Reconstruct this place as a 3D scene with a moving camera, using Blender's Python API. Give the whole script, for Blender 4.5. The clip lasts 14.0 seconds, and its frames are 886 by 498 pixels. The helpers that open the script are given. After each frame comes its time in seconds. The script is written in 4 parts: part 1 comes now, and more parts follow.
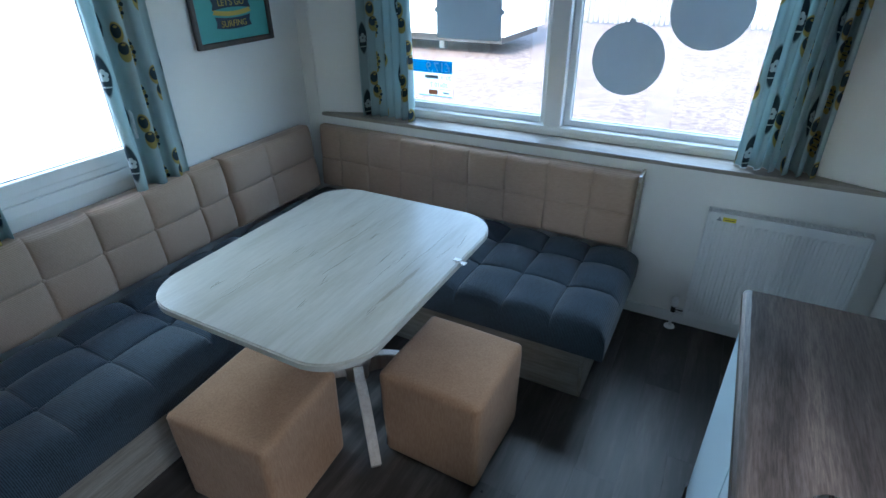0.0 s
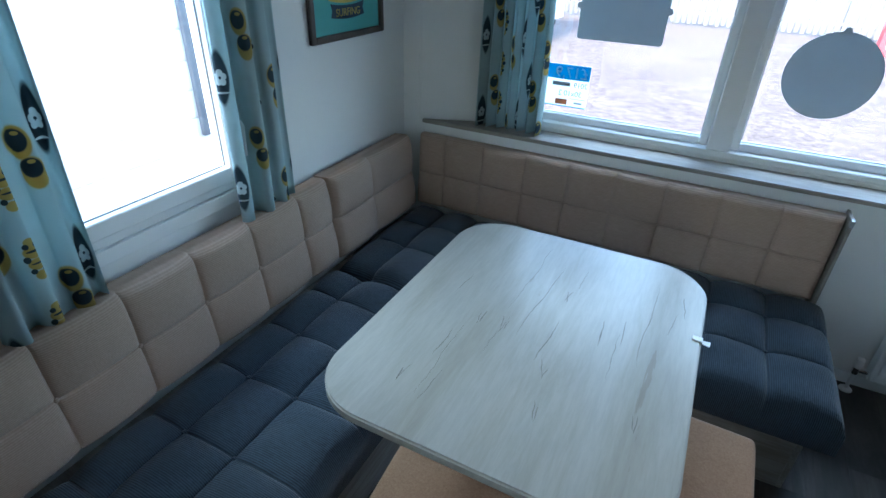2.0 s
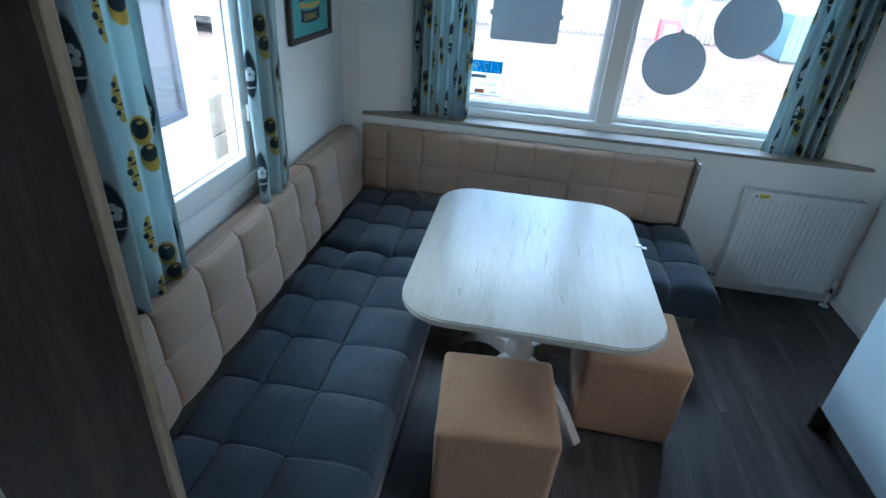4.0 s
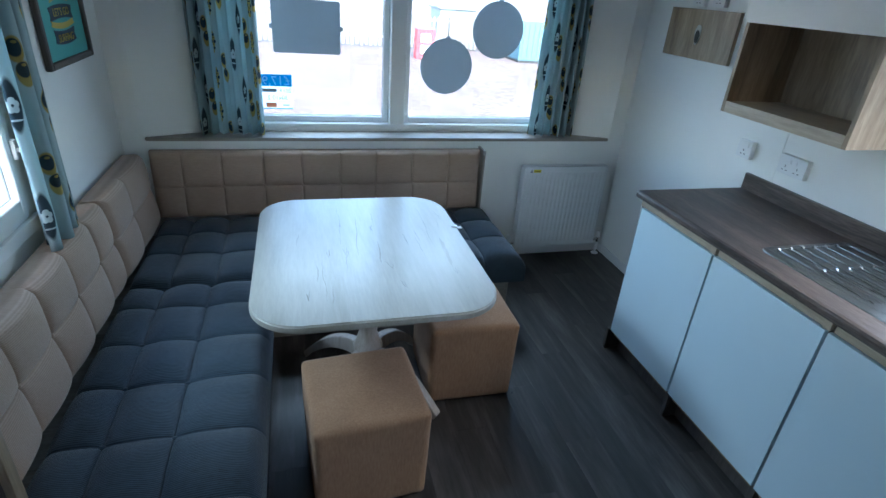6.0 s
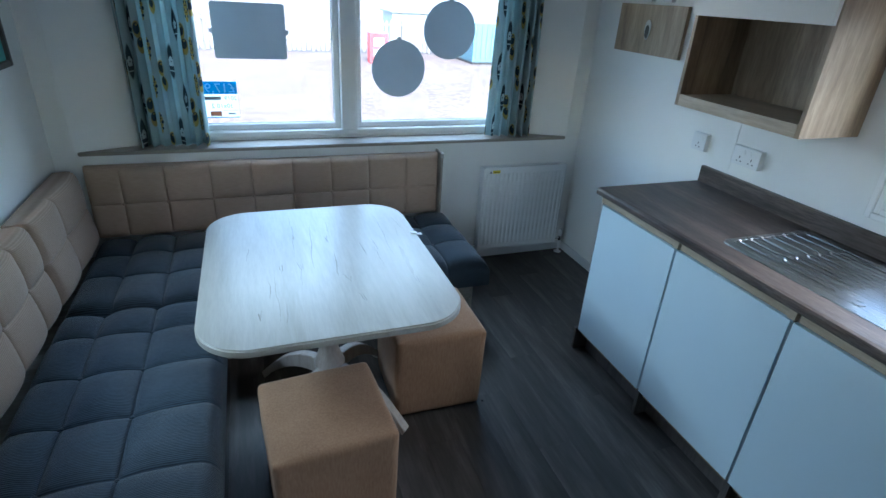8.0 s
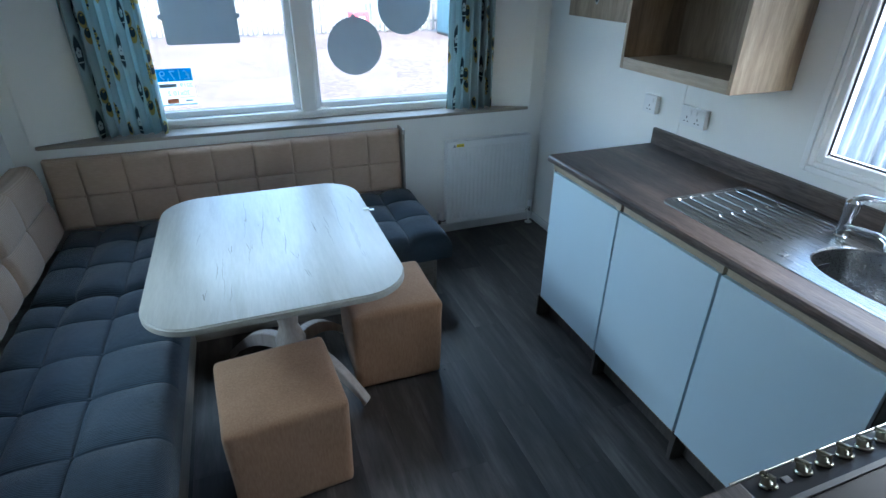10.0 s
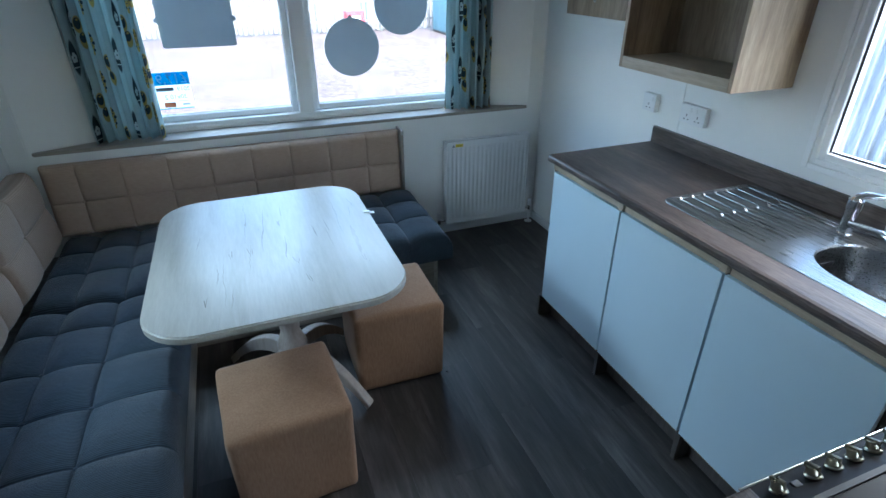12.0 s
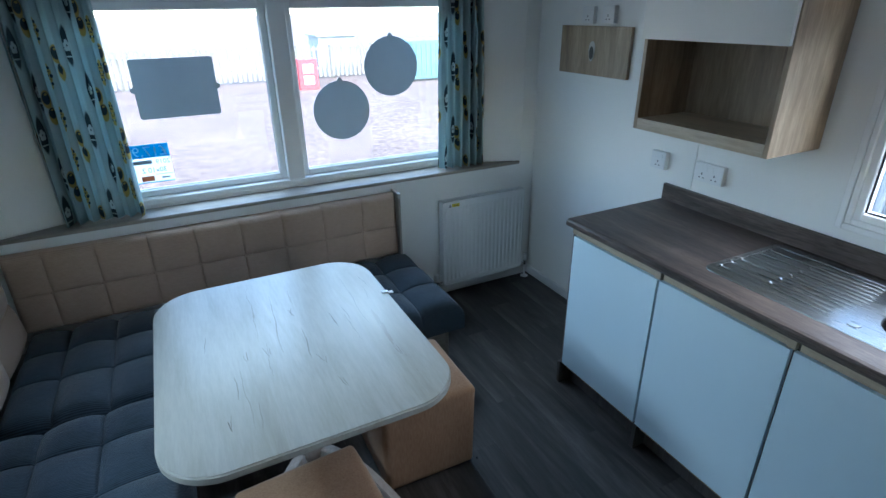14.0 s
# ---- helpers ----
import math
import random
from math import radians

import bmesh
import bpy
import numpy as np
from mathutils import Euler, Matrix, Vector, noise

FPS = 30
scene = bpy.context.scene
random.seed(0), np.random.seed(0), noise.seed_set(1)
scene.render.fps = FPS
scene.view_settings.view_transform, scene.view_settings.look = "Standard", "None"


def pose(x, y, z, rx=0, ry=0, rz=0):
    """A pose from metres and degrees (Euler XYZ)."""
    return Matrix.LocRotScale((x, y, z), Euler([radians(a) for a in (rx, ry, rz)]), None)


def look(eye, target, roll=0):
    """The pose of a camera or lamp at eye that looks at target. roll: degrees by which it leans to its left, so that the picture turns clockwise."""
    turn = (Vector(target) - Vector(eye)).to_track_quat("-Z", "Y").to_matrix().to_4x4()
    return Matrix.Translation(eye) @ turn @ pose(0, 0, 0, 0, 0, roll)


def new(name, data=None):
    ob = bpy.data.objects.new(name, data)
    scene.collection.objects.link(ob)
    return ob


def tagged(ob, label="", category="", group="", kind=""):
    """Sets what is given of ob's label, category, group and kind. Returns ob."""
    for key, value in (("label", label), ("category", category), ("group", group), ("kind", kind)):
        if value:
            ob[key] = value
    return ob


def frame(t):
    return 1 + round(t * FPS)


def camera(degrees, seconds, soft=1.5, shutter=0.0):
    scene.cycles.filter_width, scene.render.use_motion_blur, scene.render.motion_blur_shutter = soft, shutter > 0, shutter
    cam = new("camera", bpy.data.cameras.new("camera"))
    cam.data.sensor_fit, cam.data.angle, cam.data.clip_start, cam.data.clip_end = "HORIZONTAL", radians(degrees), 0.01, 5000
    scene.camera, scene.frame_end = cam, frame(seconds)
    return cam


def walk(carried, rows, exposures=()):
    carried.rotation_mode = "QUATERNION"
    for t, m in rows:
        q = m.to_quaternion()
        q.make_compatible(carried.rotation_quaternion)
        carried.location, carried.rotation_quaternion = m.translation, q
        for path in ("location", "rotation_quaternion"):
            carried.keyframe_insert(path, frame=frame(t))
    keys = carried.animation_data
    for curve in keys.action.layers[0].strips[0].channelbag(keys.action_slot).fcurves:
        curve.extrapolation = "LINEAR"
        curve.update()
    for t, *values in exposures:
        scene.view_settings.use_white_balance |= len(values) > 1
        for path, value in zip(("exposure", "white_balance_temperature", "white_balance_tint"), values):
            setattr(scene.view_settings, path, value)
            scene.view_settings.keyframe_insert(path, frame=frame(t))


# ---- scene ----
# camera and walk
cam = camera(80.0, 14.0)
EXPO, KELVIN, TINT = 3.77, 5850, 6
PATH = [
    (0, (2.27, -2.554, 1.715), (1.444, -1.018, 0.735), -0.7),
    (0.5, (2.123, -2.487, 1.72), (1.313, -0.955, 0.722), -0.2),
    (1, (1.941, -2.501, 1.728), (1.16, -0.961, 0.719), 0.7),
    (1.5, (1.679, -2.483, 1.692), (0.906, -0.939, 0.684), 1.6),
    (2, (1.398, -2.437, 1.691), (0.639, -0.891, 0.674), 2.0),
    (2.2, (1.274, -2.462, 1.68), (0.536, -0.905, 0.665), 2.6),
    (4.3, (0.983, -3.089, 1.727), (0.889, -1.337, 0.768), 4.7),
    (4.5, (0.971, -3.092, 1.699), (0.965, -1.326, 0.759), 4.9),
    (5, (0.908, -3.151, 1.717), (1.158, -1.393, 0.796), 5.4),
    (5.5, (0.854, -3.156, 1.712), (1.261, -1.421, 0.804), 5.1),
    (6, (0.873, -3.171, 1.72), (1.38, -1.456, 0.826), 4.5),
    (6.5, (0.861, -3.138, 1.716), (1.459, -1.447, 0.831), 4.5),
    (7, (0.874, -3.111, 1.719), (1.501, -1.427, 0.84), 4.3),
    (7.5, (0.912, -3.099, 1.709), (1.546, -1.417, 0.834), 3.9),
    (8, (0.912, -3.098, 1.698), (1.549, -1.416, 0.823), 3.5),
    (8.5, (0.937, -3.129, 1.67), (1.567, -1.457, 0.772), 3.1),
    (9, (1.045, -3.198, 1.669), (1.685, -1.546, 0.739), 1.7),
    (9.2, (1.098, -3.214, 1.675), (1.725, -1.562, 0.738), 1.1),
    (11.5, (1.072, -3.21, 1.707), (1.706, -1.569, 0.756), -0.0),
    (12, (1.086, -3.194, 1.709), (1.717, -1.552, 0.757), -0.1),
    (12.5, (1.036, -3.089, 1.733), (1.67, -1.448, 0.782), 0.1),
    (13, (0.921, -2.944, 1.766), (1.6, -1.308, 0.838), 0.3),
    (13.5, (0.891, -2.906, 1.776), (1.647, -1.282, 0.885), -0.5),
    (14, (0.904, -2.88, 1.792), (1.718, -1.252, 0.964), -0.8),
]
walk(cam, [(t, look(eye, target, roll)) for t, eye, target, roll in PATH], exposures=[(t, EXPO + d, KELVIN, TINT) for t, d in ((0.0, 0.08), (1.2, 0.06), (2.0, -0.04), (4.5, 0.12), (6.5, 0.04), (11.5, 0.06), (13.0, 0.0), (14.0, -0.12))])

# world and sun
SUN_ELEV, SUN_AZ = 42.0, 183.0
world = bpy.data.worlds.new("sky_world")
scene.world = world
world.use_nodes = True
wn = world.node_tree
wn.nodes.clear()
sky = wn.nodes.new("ShaderNodeTexSky")
sky.sky_type, sky.sun_disc = "NISHITA", False
sky.sun_elevation, sky.sun_rotation = radians(SUN_ELEV), radians(SUN_AZ)
bg = wn.nodes.new("ShaderNodeBackground")
bg.inputs["Strength"].default_value = 0.15
wout = wn.nodes.new("ShaderNodeOutputWorld")
wn.links.new(sky.outputs[0], bg.inputs["Color"])
wn.links.new(bg.outputs[0], wout.inputs["Surface"])
sun_data = bpy.data.lights.new("sun", "SUN")
sun_data.energy, sun_data.angle, sun_data.color = 1.0, radians(10), (1.0, 0.94, 0.86)
sun = new("sun", sun_data)
_az, _el = radians(SUN_AZ), radians(SUN_ELEV)
SUN_DIR = Vector((math.sin(_az) * math.cos(_el), math.cos(_az) * math.cos(_el), math.sin(_el)))
sun.matrix_world = look(SUN_DIR * 30, (0, 0, 0))


# area lamps added unseen to boost sky light, just outside and above each window
def sky_fill(name, eye, target, w, h, watts, spread, tone=(0.66, 0.85, 1.0)):
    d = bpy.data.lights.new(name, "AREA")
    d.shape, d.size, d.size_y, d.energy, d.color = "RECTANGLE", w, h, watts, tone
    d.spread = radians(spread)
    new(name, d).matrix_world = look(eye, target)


sky_fill("sky_fill_bay", (1.51, 1.55, 2.80), (1.51, -1.6, 0.7), 2.4, 0.9, 6.5, 170)
sky_fill("sky_fill_side", (-0.92, -1.53, 2.02), (2.44, -1.75, 0.55), 0.95, 0.40, 2.6, 160)
sky_fill("sky_fill_kitchen", (3.65, -2.42, 2.25), (2.2, -2.42, 0.9), 0.9, 0.5, 3.0, 160, (1.0, 0.97, 0.92))



# ---- node materials ----
class Mat:
    """A node material in the making."""

    def __init__(self, name, rough=0.5, metal=0.0, spec=0.5):
        self.m = bpy.data.materials.new(name)
        self.m.use_nodes = True
        self.t = self.m.node_tree
        self.b = self.t.nodes["Principled BSDF"]
        self.b.inputs["Roughness"].default_value = rough
        self.b.inputs["Metallic"].default_value = metal
        self.b.inputs["Specular IOR Level"].default_value = spec

    def n(self, kind, **kw):
        node = self.t.nodes.new("ShaderNode" + kind)
        for k, v in kw.items():
            if k in ("operation", "blend_type", "data_type", "bands_direction", "wave_type", "wave_profile", "feature"):
                setattr(node, k, v)
            else:
                node.inputs[k.replace("_", " ")].default_value = v
        return node

    def link(self, a, b):
        self.t.links.new(a, b)

    def coords(self, scale=(1, 1, 1), rot=(0, 0, 0), uv=False):
        tc = self.n("TexCoord")
        mp = self.n("Mapping")
        mp.inputs["Scale"].default_value = scale
        mp.inputs["Rotation"].default_value = [radians(a) for a in rot]
        self.link(tc.outputs["UV" if uv else "Object"], mp.inputs["Vector"])
        return mp.outputs["Vector"]

    def noise(self, vec, scale, detail=4.0, rough=0.55):
        nd = self.n("TexNoise", Scale=scale, Detail=detail, Roughness=rough)
        self.link(vec, nd.inputs["Vector"])
        return nd.outputs["Fac"]

    def ramp(self, fac, stops):
        r = self.n("ValToRGB")
        el = r.color_ramp.elements
        while len(el) < len(stops):
            el.new(0.5)
        for e, (p, c) in zip(el, stops):
            e.position, e.color = p, (*c, 1)
        self.link(fac, r.inputs["Fac"])
        return r.outputs["Color"]

    def mix(self, fac, a, b, blend="MIX"):
        x = self.n("Mix", data_type="RGBA", blend_type=blend)
        for sock, v in ((x.inputs[0], fac), (x.inputs[6], a), (x.inputs[7], b)):
            if isinstance(v, (int, float)):
                sock.default_value = v
            elif isinstance(v, tuple):
                sock.default_value = (*v, 1)
            else:
                self.link(v, sock)
        return x.outputs[2]

    def math(self, op, a, b=0.0, c=0.0):
        x = self.n("Math", operation=op)
        for sock, v in zip(x.inputs, (a, b, c)):
            if isinstance(v, (int, float)):
                sock.default_value = v
            else:
                self.link(v, sock)
        return x.outputs[0]

    def color(self, c):
        if isinstance(c, tuple):
            self.b.inputs["Base Color"].default_value = (*c, 1)
        else:
            self.link(c, self.b.inputs["Base Color"])
        return self

    def rough(self, r):
        self.link(r, self.b.inputs["Roughness"])
        return self

    def bump(self, h, strength=0.2, dist=0.002):
        bp = self.n("Bump", Strength=strength, Distance=dist)
        self.link(h, bp.inputs["Height"])
        self.link(bp.outputs["Normal"], self.b.inputs["Normal"])
        return self


def painted(name, c, rough=0.5, var=0.06, scale=3.0, bump=0.08, spec=0.5):
    """Plain paint or plastic with faint blotches and fine grain."""
    m = Mat(name, rough, spec=spec)
    v = m.coords()
    f = m.noise(v, scale, 5)
    m.color(m.ramp(f, [(0.3, tuple(x * (1 - var) for x in c)), (0.7, c)]))
    g = m.noise(v, 260, 3)
    m.bump(g, bump, 0.001)
    m.rough(m.math("MULTIPLY_ADD", f, 0.15, rough - 0.07))
    return m.m


def wooden(name, pale, mid, dark, along="y", rough=0.45, stretch=14.0, knots=0.5, per_object=False, bump=0.12, cracks=0.0, spec=0.5, pores=9.0):
    """Wood grain that runs along one axis, with long streaks, fine pores and some dark cracks."""
    m = Mat(name, rough, spec=spec)
    sc = [stretch, stretch, stretch]
    sc["xyz".index(along)] = 1.0
    v = m.coords(tuple(sc))
    if per_object:
        oi = m.n("ObjectInfo")
        add = m.n("VectorMath", operation="MULTIPLY_ADD")
        m.link(oi.outputs["Random"], add.inputs[0])
        add.inputs[1].default_value = (37.0, 61.0, 23.0)
        m.link(v, add.inputs[2])
        v = add.outputs[0]
    warp = m.noise(v, 0.55, 3)
    wv = m.n("VectorMath", operation="MULTIPLY_ADD")
    m.link(warp, wv.inputs[0])
    wv.inputs[1].default_value = (2.2, 2.2, 2.2)
    m.link(v, wv.inputs[2])
    streak = m.noise(wv.outputs[0], 1.1, 6, 0.62)
    fine = m.noise(v, pores, 5, 0.7)
    col = m.ramp(streak, [(0.28, dark), (0.5, mid), (0.72, pale)])
    finer = m.ramp(fine, [(0.38, (0.45, 0.43, 0.42)), (0.6, (1, 1, 1))])
    col = m.mix(knots, col, finer, "MULTIPLY")
    if cracks:
        cs = [34.0, 34.0, 34.0]
        cs["xyz".index(along)] = 1.1
        cv = m.noise(m.coords(tuple(cs)), 0.9, 2, 0.4)
        line = m.math("ABSOLUTE", m.math("SUBTRACT", cv, 0.5))
        patch = m.noise(m.coords((3.5, 3.5, 3.5)), 1.6, 2)
        thin = m.math("MULTIPLY", m.math("LESS_THAN", line, 0.007), m.math("GREATER_THAN", patch, 0.60))
        col = m.mix(m.math("MULTIPLY", thin, cracks), col, tuple(x * 0.35 for x in dark))
    if per_object:
        val = m.math("MULTIPLY_ADD", oi.outputs["Random"], 0.5, 0.72)
        hs = m.n("HueSaturation")
        m.link(col, hs.inputs["Color"])
        m.link(val, hs.inputs["Value"])
        col = hs.outputs["Color"]
    m.color(col)
    m.bump(fine, bump, 0.001)
    m.rough(m.math("MULTIPLY_ADD", streak, 0.2, rough - 0.1))
    return m.m


def fabric(name, c1, c2, rib="y", ribs=190.0, rough=0.9, bump=0.35, blotch=2.0, ribw=0.35, streak="", sheen=0.12):
    """Corded upholstery: fine ribs across one axis, soft blotches and lint."""
    m = Mat(name, rough, spec=0.2)
    m.b.inputs["Sheen Weight"].default_value = sheen
    v = m.coords()
    w = m.n("TexWave", Scale=ribs / 6.283, Distortion=0.08, Detail=2.0, bands_direction=rib.upper())
    w.inputs["Detail Scale"].default_value = 6.0
    m.link(v, w.inputs["Vector"])
    sc = [160, 160, 160]
    sc["xyz".index(streak or ("x" if rib != "x" else "y"))] = 30
    th = m.noise(m.coords(tuple(sc)), 1.0, 3)
    big = m.noise(v, blotch, 4)
    if not ribs:
        w = m.n("TexVoronoi", Scale=420.0)
        m.link(v, w.inputs["Vector"])
    rib_out = w.outputs["Fac"] if ribs else w.outputs["Distance"]
    f = m.math("ADD", m.math("MULTIPLY", rib_out, ribw), m.math("ADD", m.math("MULTIPLY", th, 0.5), m.math("MULTIPLY", big, 0.35)))
    m.color(m.ramp(f, [(0.35, c1), (0.85, c2)]))
    m.bump(m.math("ADD", rib_out, th), bump, 0.0015)
    return m.m


def metal(name, c=(0.75, 0.75, 0.76), rough=0.18, brushed=None):
    m = Mat(name, rough, 1.0)
    v = m.coords((1, 1, 1))
    f = m.noise(v, 20, 4)
    m.color(m.ramp(f, [(0.3, tuple(x * 0.88 for x in c)), (0.7, c)]))
    if brushed:
        sc = [300.0, 300.0, 300.0]
        sc["xyz".index(brushed)] = 6.0
        g = m.noise(m.coords(tuple(sc)), 1.0, 2)
        m.bump(g, 0.08, 0.0005)
        m.rough(m.math("MULTIPLY_ADD", g, 0.2, rough - 0.05))
    else:
        m.rough(m.math("MULTIPLY_ADD", f, 0.12, rough - 0.05))
    return m.m


def glassy(name):
    m = Mat(name, 0.0)
    m.t.nodes.remove(m.b)
    tr, gl, fr, mx = m.n("BsdfTransparent"), m.n("BsdfGlossy"), m.n("LayerWeight", Blend=0.5), m.n("MixShader")
    tr.inputs["Color"].default_value = (0.97, 0.985, 0.98, 1)
    gl.inputs["Roughness"].default_value = 0.02
    m.link(m.math("MULTIPLY_ADD", m.math("POWER", fr.outputs["Facing"], 5.0), 0.9, 0.04), mx.inputs[0])
    m.link(tr.outputs[0], mx.inputs[1])
    m.link(gl.outputs[0], mx.inputs[2])
    m.link(mx.outputs[0], m.t.nodes["Material Output"].inputs["Surface"])
    return m.m


def curtain_print(name):
    """Aqua cotton with columns of surfboards, flip-flops and yellow campers; u and v are metres on the cloth."""
    m = Mat(name, 0.85, spec=0.15)
    tc = m.n("TexCoord")
    sp = m.n("SeparateXYZ")
    m.link(tc.outputs["UV"], sp.inputs[0])
    u, v = sp.outputs[0], sp.outputs[1]
    PW = 0.45

    def cell(shift_u, shift_v, high):
        cu = m.math("SUBTRACT", m.math("MULTIPLY", m.math("FRACT", m.math("DIVIDE", m.math("ADD", u, shift_u), PW)), PW), PW / 2)
        cv = m.math("SUBTRACT", m.math("MULTIPLY", m.math("FRACT", m.math("DIVIDE", m.math("ADD", v, shift_v), high)), high), high / 2)
        return cu, cv

    def oval(c, x, y, rx, ry, power=2.0):
        a = m.math("POWER", m.math("ABSOLUTE", m.math("DIVIDE", m.math("SUBTRACT", c[0], x), rx)), power)
        b = m.math("POWER", m.math("ABSOLUTE", m.math("DIVIDE", m.math("SUBTRACT", c[1], y), ry)), power)
        return m.math("MINIMUM", m.math("MAXIMUM", m.math("MULTIPLY", m.math("SUBTRACT", 1.12, m.math("ADD", a, b)), 3.5), 0.0), 1.0)

    base = m.noise(m.coords(), 5.0, 3)
    col = m.ramp(base, [(0.3, (0.43, 0.55, 0.565)), (0.7, (0.50, 0.62, 0.63))])
    navy, yellow, white = (0.045, 0.070, 0.085), (0.46, 0.36, 0.12), (0.54, 0.62, 0.62)
    board = (((0, 0, 0.034, 0.105, 1.55), navy), ((-0.012, 0.004, 0.012, 0.013), white), ((0.012, 0.006, 0.012, 0.013), white), ((0.0, 0.020, 0.012, 0.013), white), ((0.008, -0.014, 0.012, 0.013), white), ((-0.009, -0.015, 0.012, 0.012), white), ((0.0, 0.002, 0.005, 0.005), navy), ((0, -0.055, 0.028, 0.004), white))
    flops = (((-0.008, 0.046, 0.033, 0.050), yellow), ((0.008, -0.046, 0.033, 0.050), yellow), ((-0.010, 0.052, 0.027, 0.034), navy), ((0.005, -0.030, 0.027, 0.030), navy), ((-0.006, 0.072, 0.010, 0.006), yellow), ((0.009, -0.012, 0.010, 0.006), yellow))
    camper = (((0, 0.058, 0.016, 0.014), yellow), ((0, 0.026, 0.026, 0.021), yellow), ((0, -0.014, 0.024, 0.019), yellow), ((0, -0.052, 0.017, 0.016), yellow), ((-0.014, 0.046, 0.008, 0.009), navy), ((0.014, 0.046, 0.008, 0.009), navy), ((-0.021, 0.004, 0.009, 0.011), navy), ((0.021, 0.004, 0.009, 0.011), navy), ((-0.016, -0.036, 0.008, 0.009), navy), ((0.016, -0.036, 0.008, 0.009), navy), ((0, 0.028, 0.018, 0.004), navy), ((0, -0.012, 0.016, 0.003), navy))
    for shift_u, shift_v, high, motif in ((0.0, 0.0, 0.37, board), (0.09, 0.07, 0.37, flops), (0.18, 0.03, 0.185, camper), (0.27, 0.255, 0.37, flops), (0.36, 0.19, 0.37, board)):
        c = cell(shift_u, shift_v, high)
        for ov, cc in motif:
            col = m.mix(oval(c, ov[0] * 0.84, ov[1] * 0.82, ov[2] * 0.84, ov[3] * 0.82, *ov[4:]), col, cc)
    m.color(col)
    weave = m.noise(m.coords(), 700, 2)
    m.bump(weave, 0.15, 0.001)
    m.b.inputs["Transmission Weight"].default_value = 0.0
    tl = m.n("BsdfTranslucent")
    m.link(col, tl.inputs["Color"])
    mx = m.n("MixShader")
    mx.inputs[0].default_value = 0.36
    m.link(m.b.outputs[0], mx.inputs[1])
    m.link(tl.outputs[0], mx.inputs[2])
    m.link(mx.outputs[0], m.t.nodes["Material Output"].inputs["Surface"])
    return m.m


def backlit(name, c, share, rough=0.55):
    """Thin board, film or paper that lets part of the daylight through."""
    m = Mat(name, rough)
    f = m.noise(m.coords(), 6, 3)
    col = m.ramp(f, [(0.3, tuple(x * 0.94 for x in c)), (0.7, c)])
    m.color(col)
    tl, mx = m.n("BsdfTranslucent"), m.n("MixShader")
    m.link(col, tl.inputs["Color"])
    mx.inputs[0].default_value = share
    m.link(m.b.outputs[0], mx.inputs[1])
    m.link(tl.outputs[0], mx.inputs[2])
    m.link(mx.outputs[0], m.t.nodes["Material Output"].inputs["Surface"])
    return m.m


WALL = painted("wall_board", (0.86, 0.86, 0.83), 0.55, 0.05, 1.5, 0.10)
WHITE = painted("white_plastic", (0.80, 0.81, 0.81), 0.35, 0.03)
UPVC = painted("window_plastic", (0.88, 0.88, 0.87), 0.3, 0.03)
ENAMEL = painted("radiator_enamel", (0.80, 0.82, 0.82), 0.3, 0.03)
DOORW = painted("door_pale_blue", (0.66, 0.80, 0.86), 0.34, 0.03)
CREAM = painted("door_cream", (0.78, 0.77, 0.72), 0.34, 0.03)
CEIL = painted("ceiling_white", (0.85, 0.85, 0.83), 0.7, 0.03)
BLACK = painted("black_plastic", (0.02, 0.02, 0.022), 0.4, 0.2)
DARKGAP = painted("dark_gap", (0.03, 0.028, 0.026), 0.7, 0.2)
BOARD = backlit("placard_board", (0.52, 0.57, 0.61), 0.24)
SLATE = painted("placard_grey", (0.30, 0.33, 0.35), 0.6, 0.05)
PLANK = wooden("floor_plank", (0.135, 0.119, 0.108), (0.055, 0.048, 0.044), (0.020, 0.018, 0.017), "y", 0.46, 9.0, 0.6, True, 0.2, pores=5.0)
TABLE = wooden("whitewashed_oak", (0.48, 0.46, 0.405), (0.435, 0.41, 0.348), (0.36, 0.328, 0.265), "y", 0.31, 9.0, 0.16, False, 0.05)
PEDESTAL = wooden("pedestal_oak", (0.46, 0.41, 0.36), (0.38, 0.33, 0.29), (0.29, 0.25, 0.21), "z", 0.45, 9.0, 0.3, False, 0.05)
OAK = wooden("pale_oak", (0.50, 0.385, 0.265), (0.37, 0.275, 0.185), (0.20, 0.14, 0.095), "z", 0.45, 9.0, 0.45, False, 0.08)
OAKH = wooden("pale_oak_lengthways", (0.60, 0.50, 0.38), (0.50, 0.41, 0.30), (0.38, 0.30, 0.21), "y", 0.45, 9.0, 0.35, False, 0.08)
PLINTH = wooden("bench_oak", (0.40, 0.365, 0.315), (0.31, 0.28, 0.235), (0.18, 0.155, 0.125), "x", 0.5, 10.0, 0.5, False, 0.12)
PLINTHY = wooden("bench_oak_side", (0.40, 0.365, 0.315), (0.31, 0.28, 0.235), (0.18, 0.155, 0.125), "y", 0.5, 10.0, 0.5, False, 0.12)
WORKTOP = wooden("dark_worktop", (0.21, 0.16, 0.135), (0.13, 0.10, 0.087), (0.050, 0.040, 0.036), "y", 0.42, 14.0, 0.8, False, 0.25, spec=0.32, pores=14.0)
SILLM = wooden("sill_oak", (0.42, 0.38, 0.32), (0.34, 0.30, 0.25), (0.25, 0.22, 0.18), "x", 0.4, 10.0, 0.4)
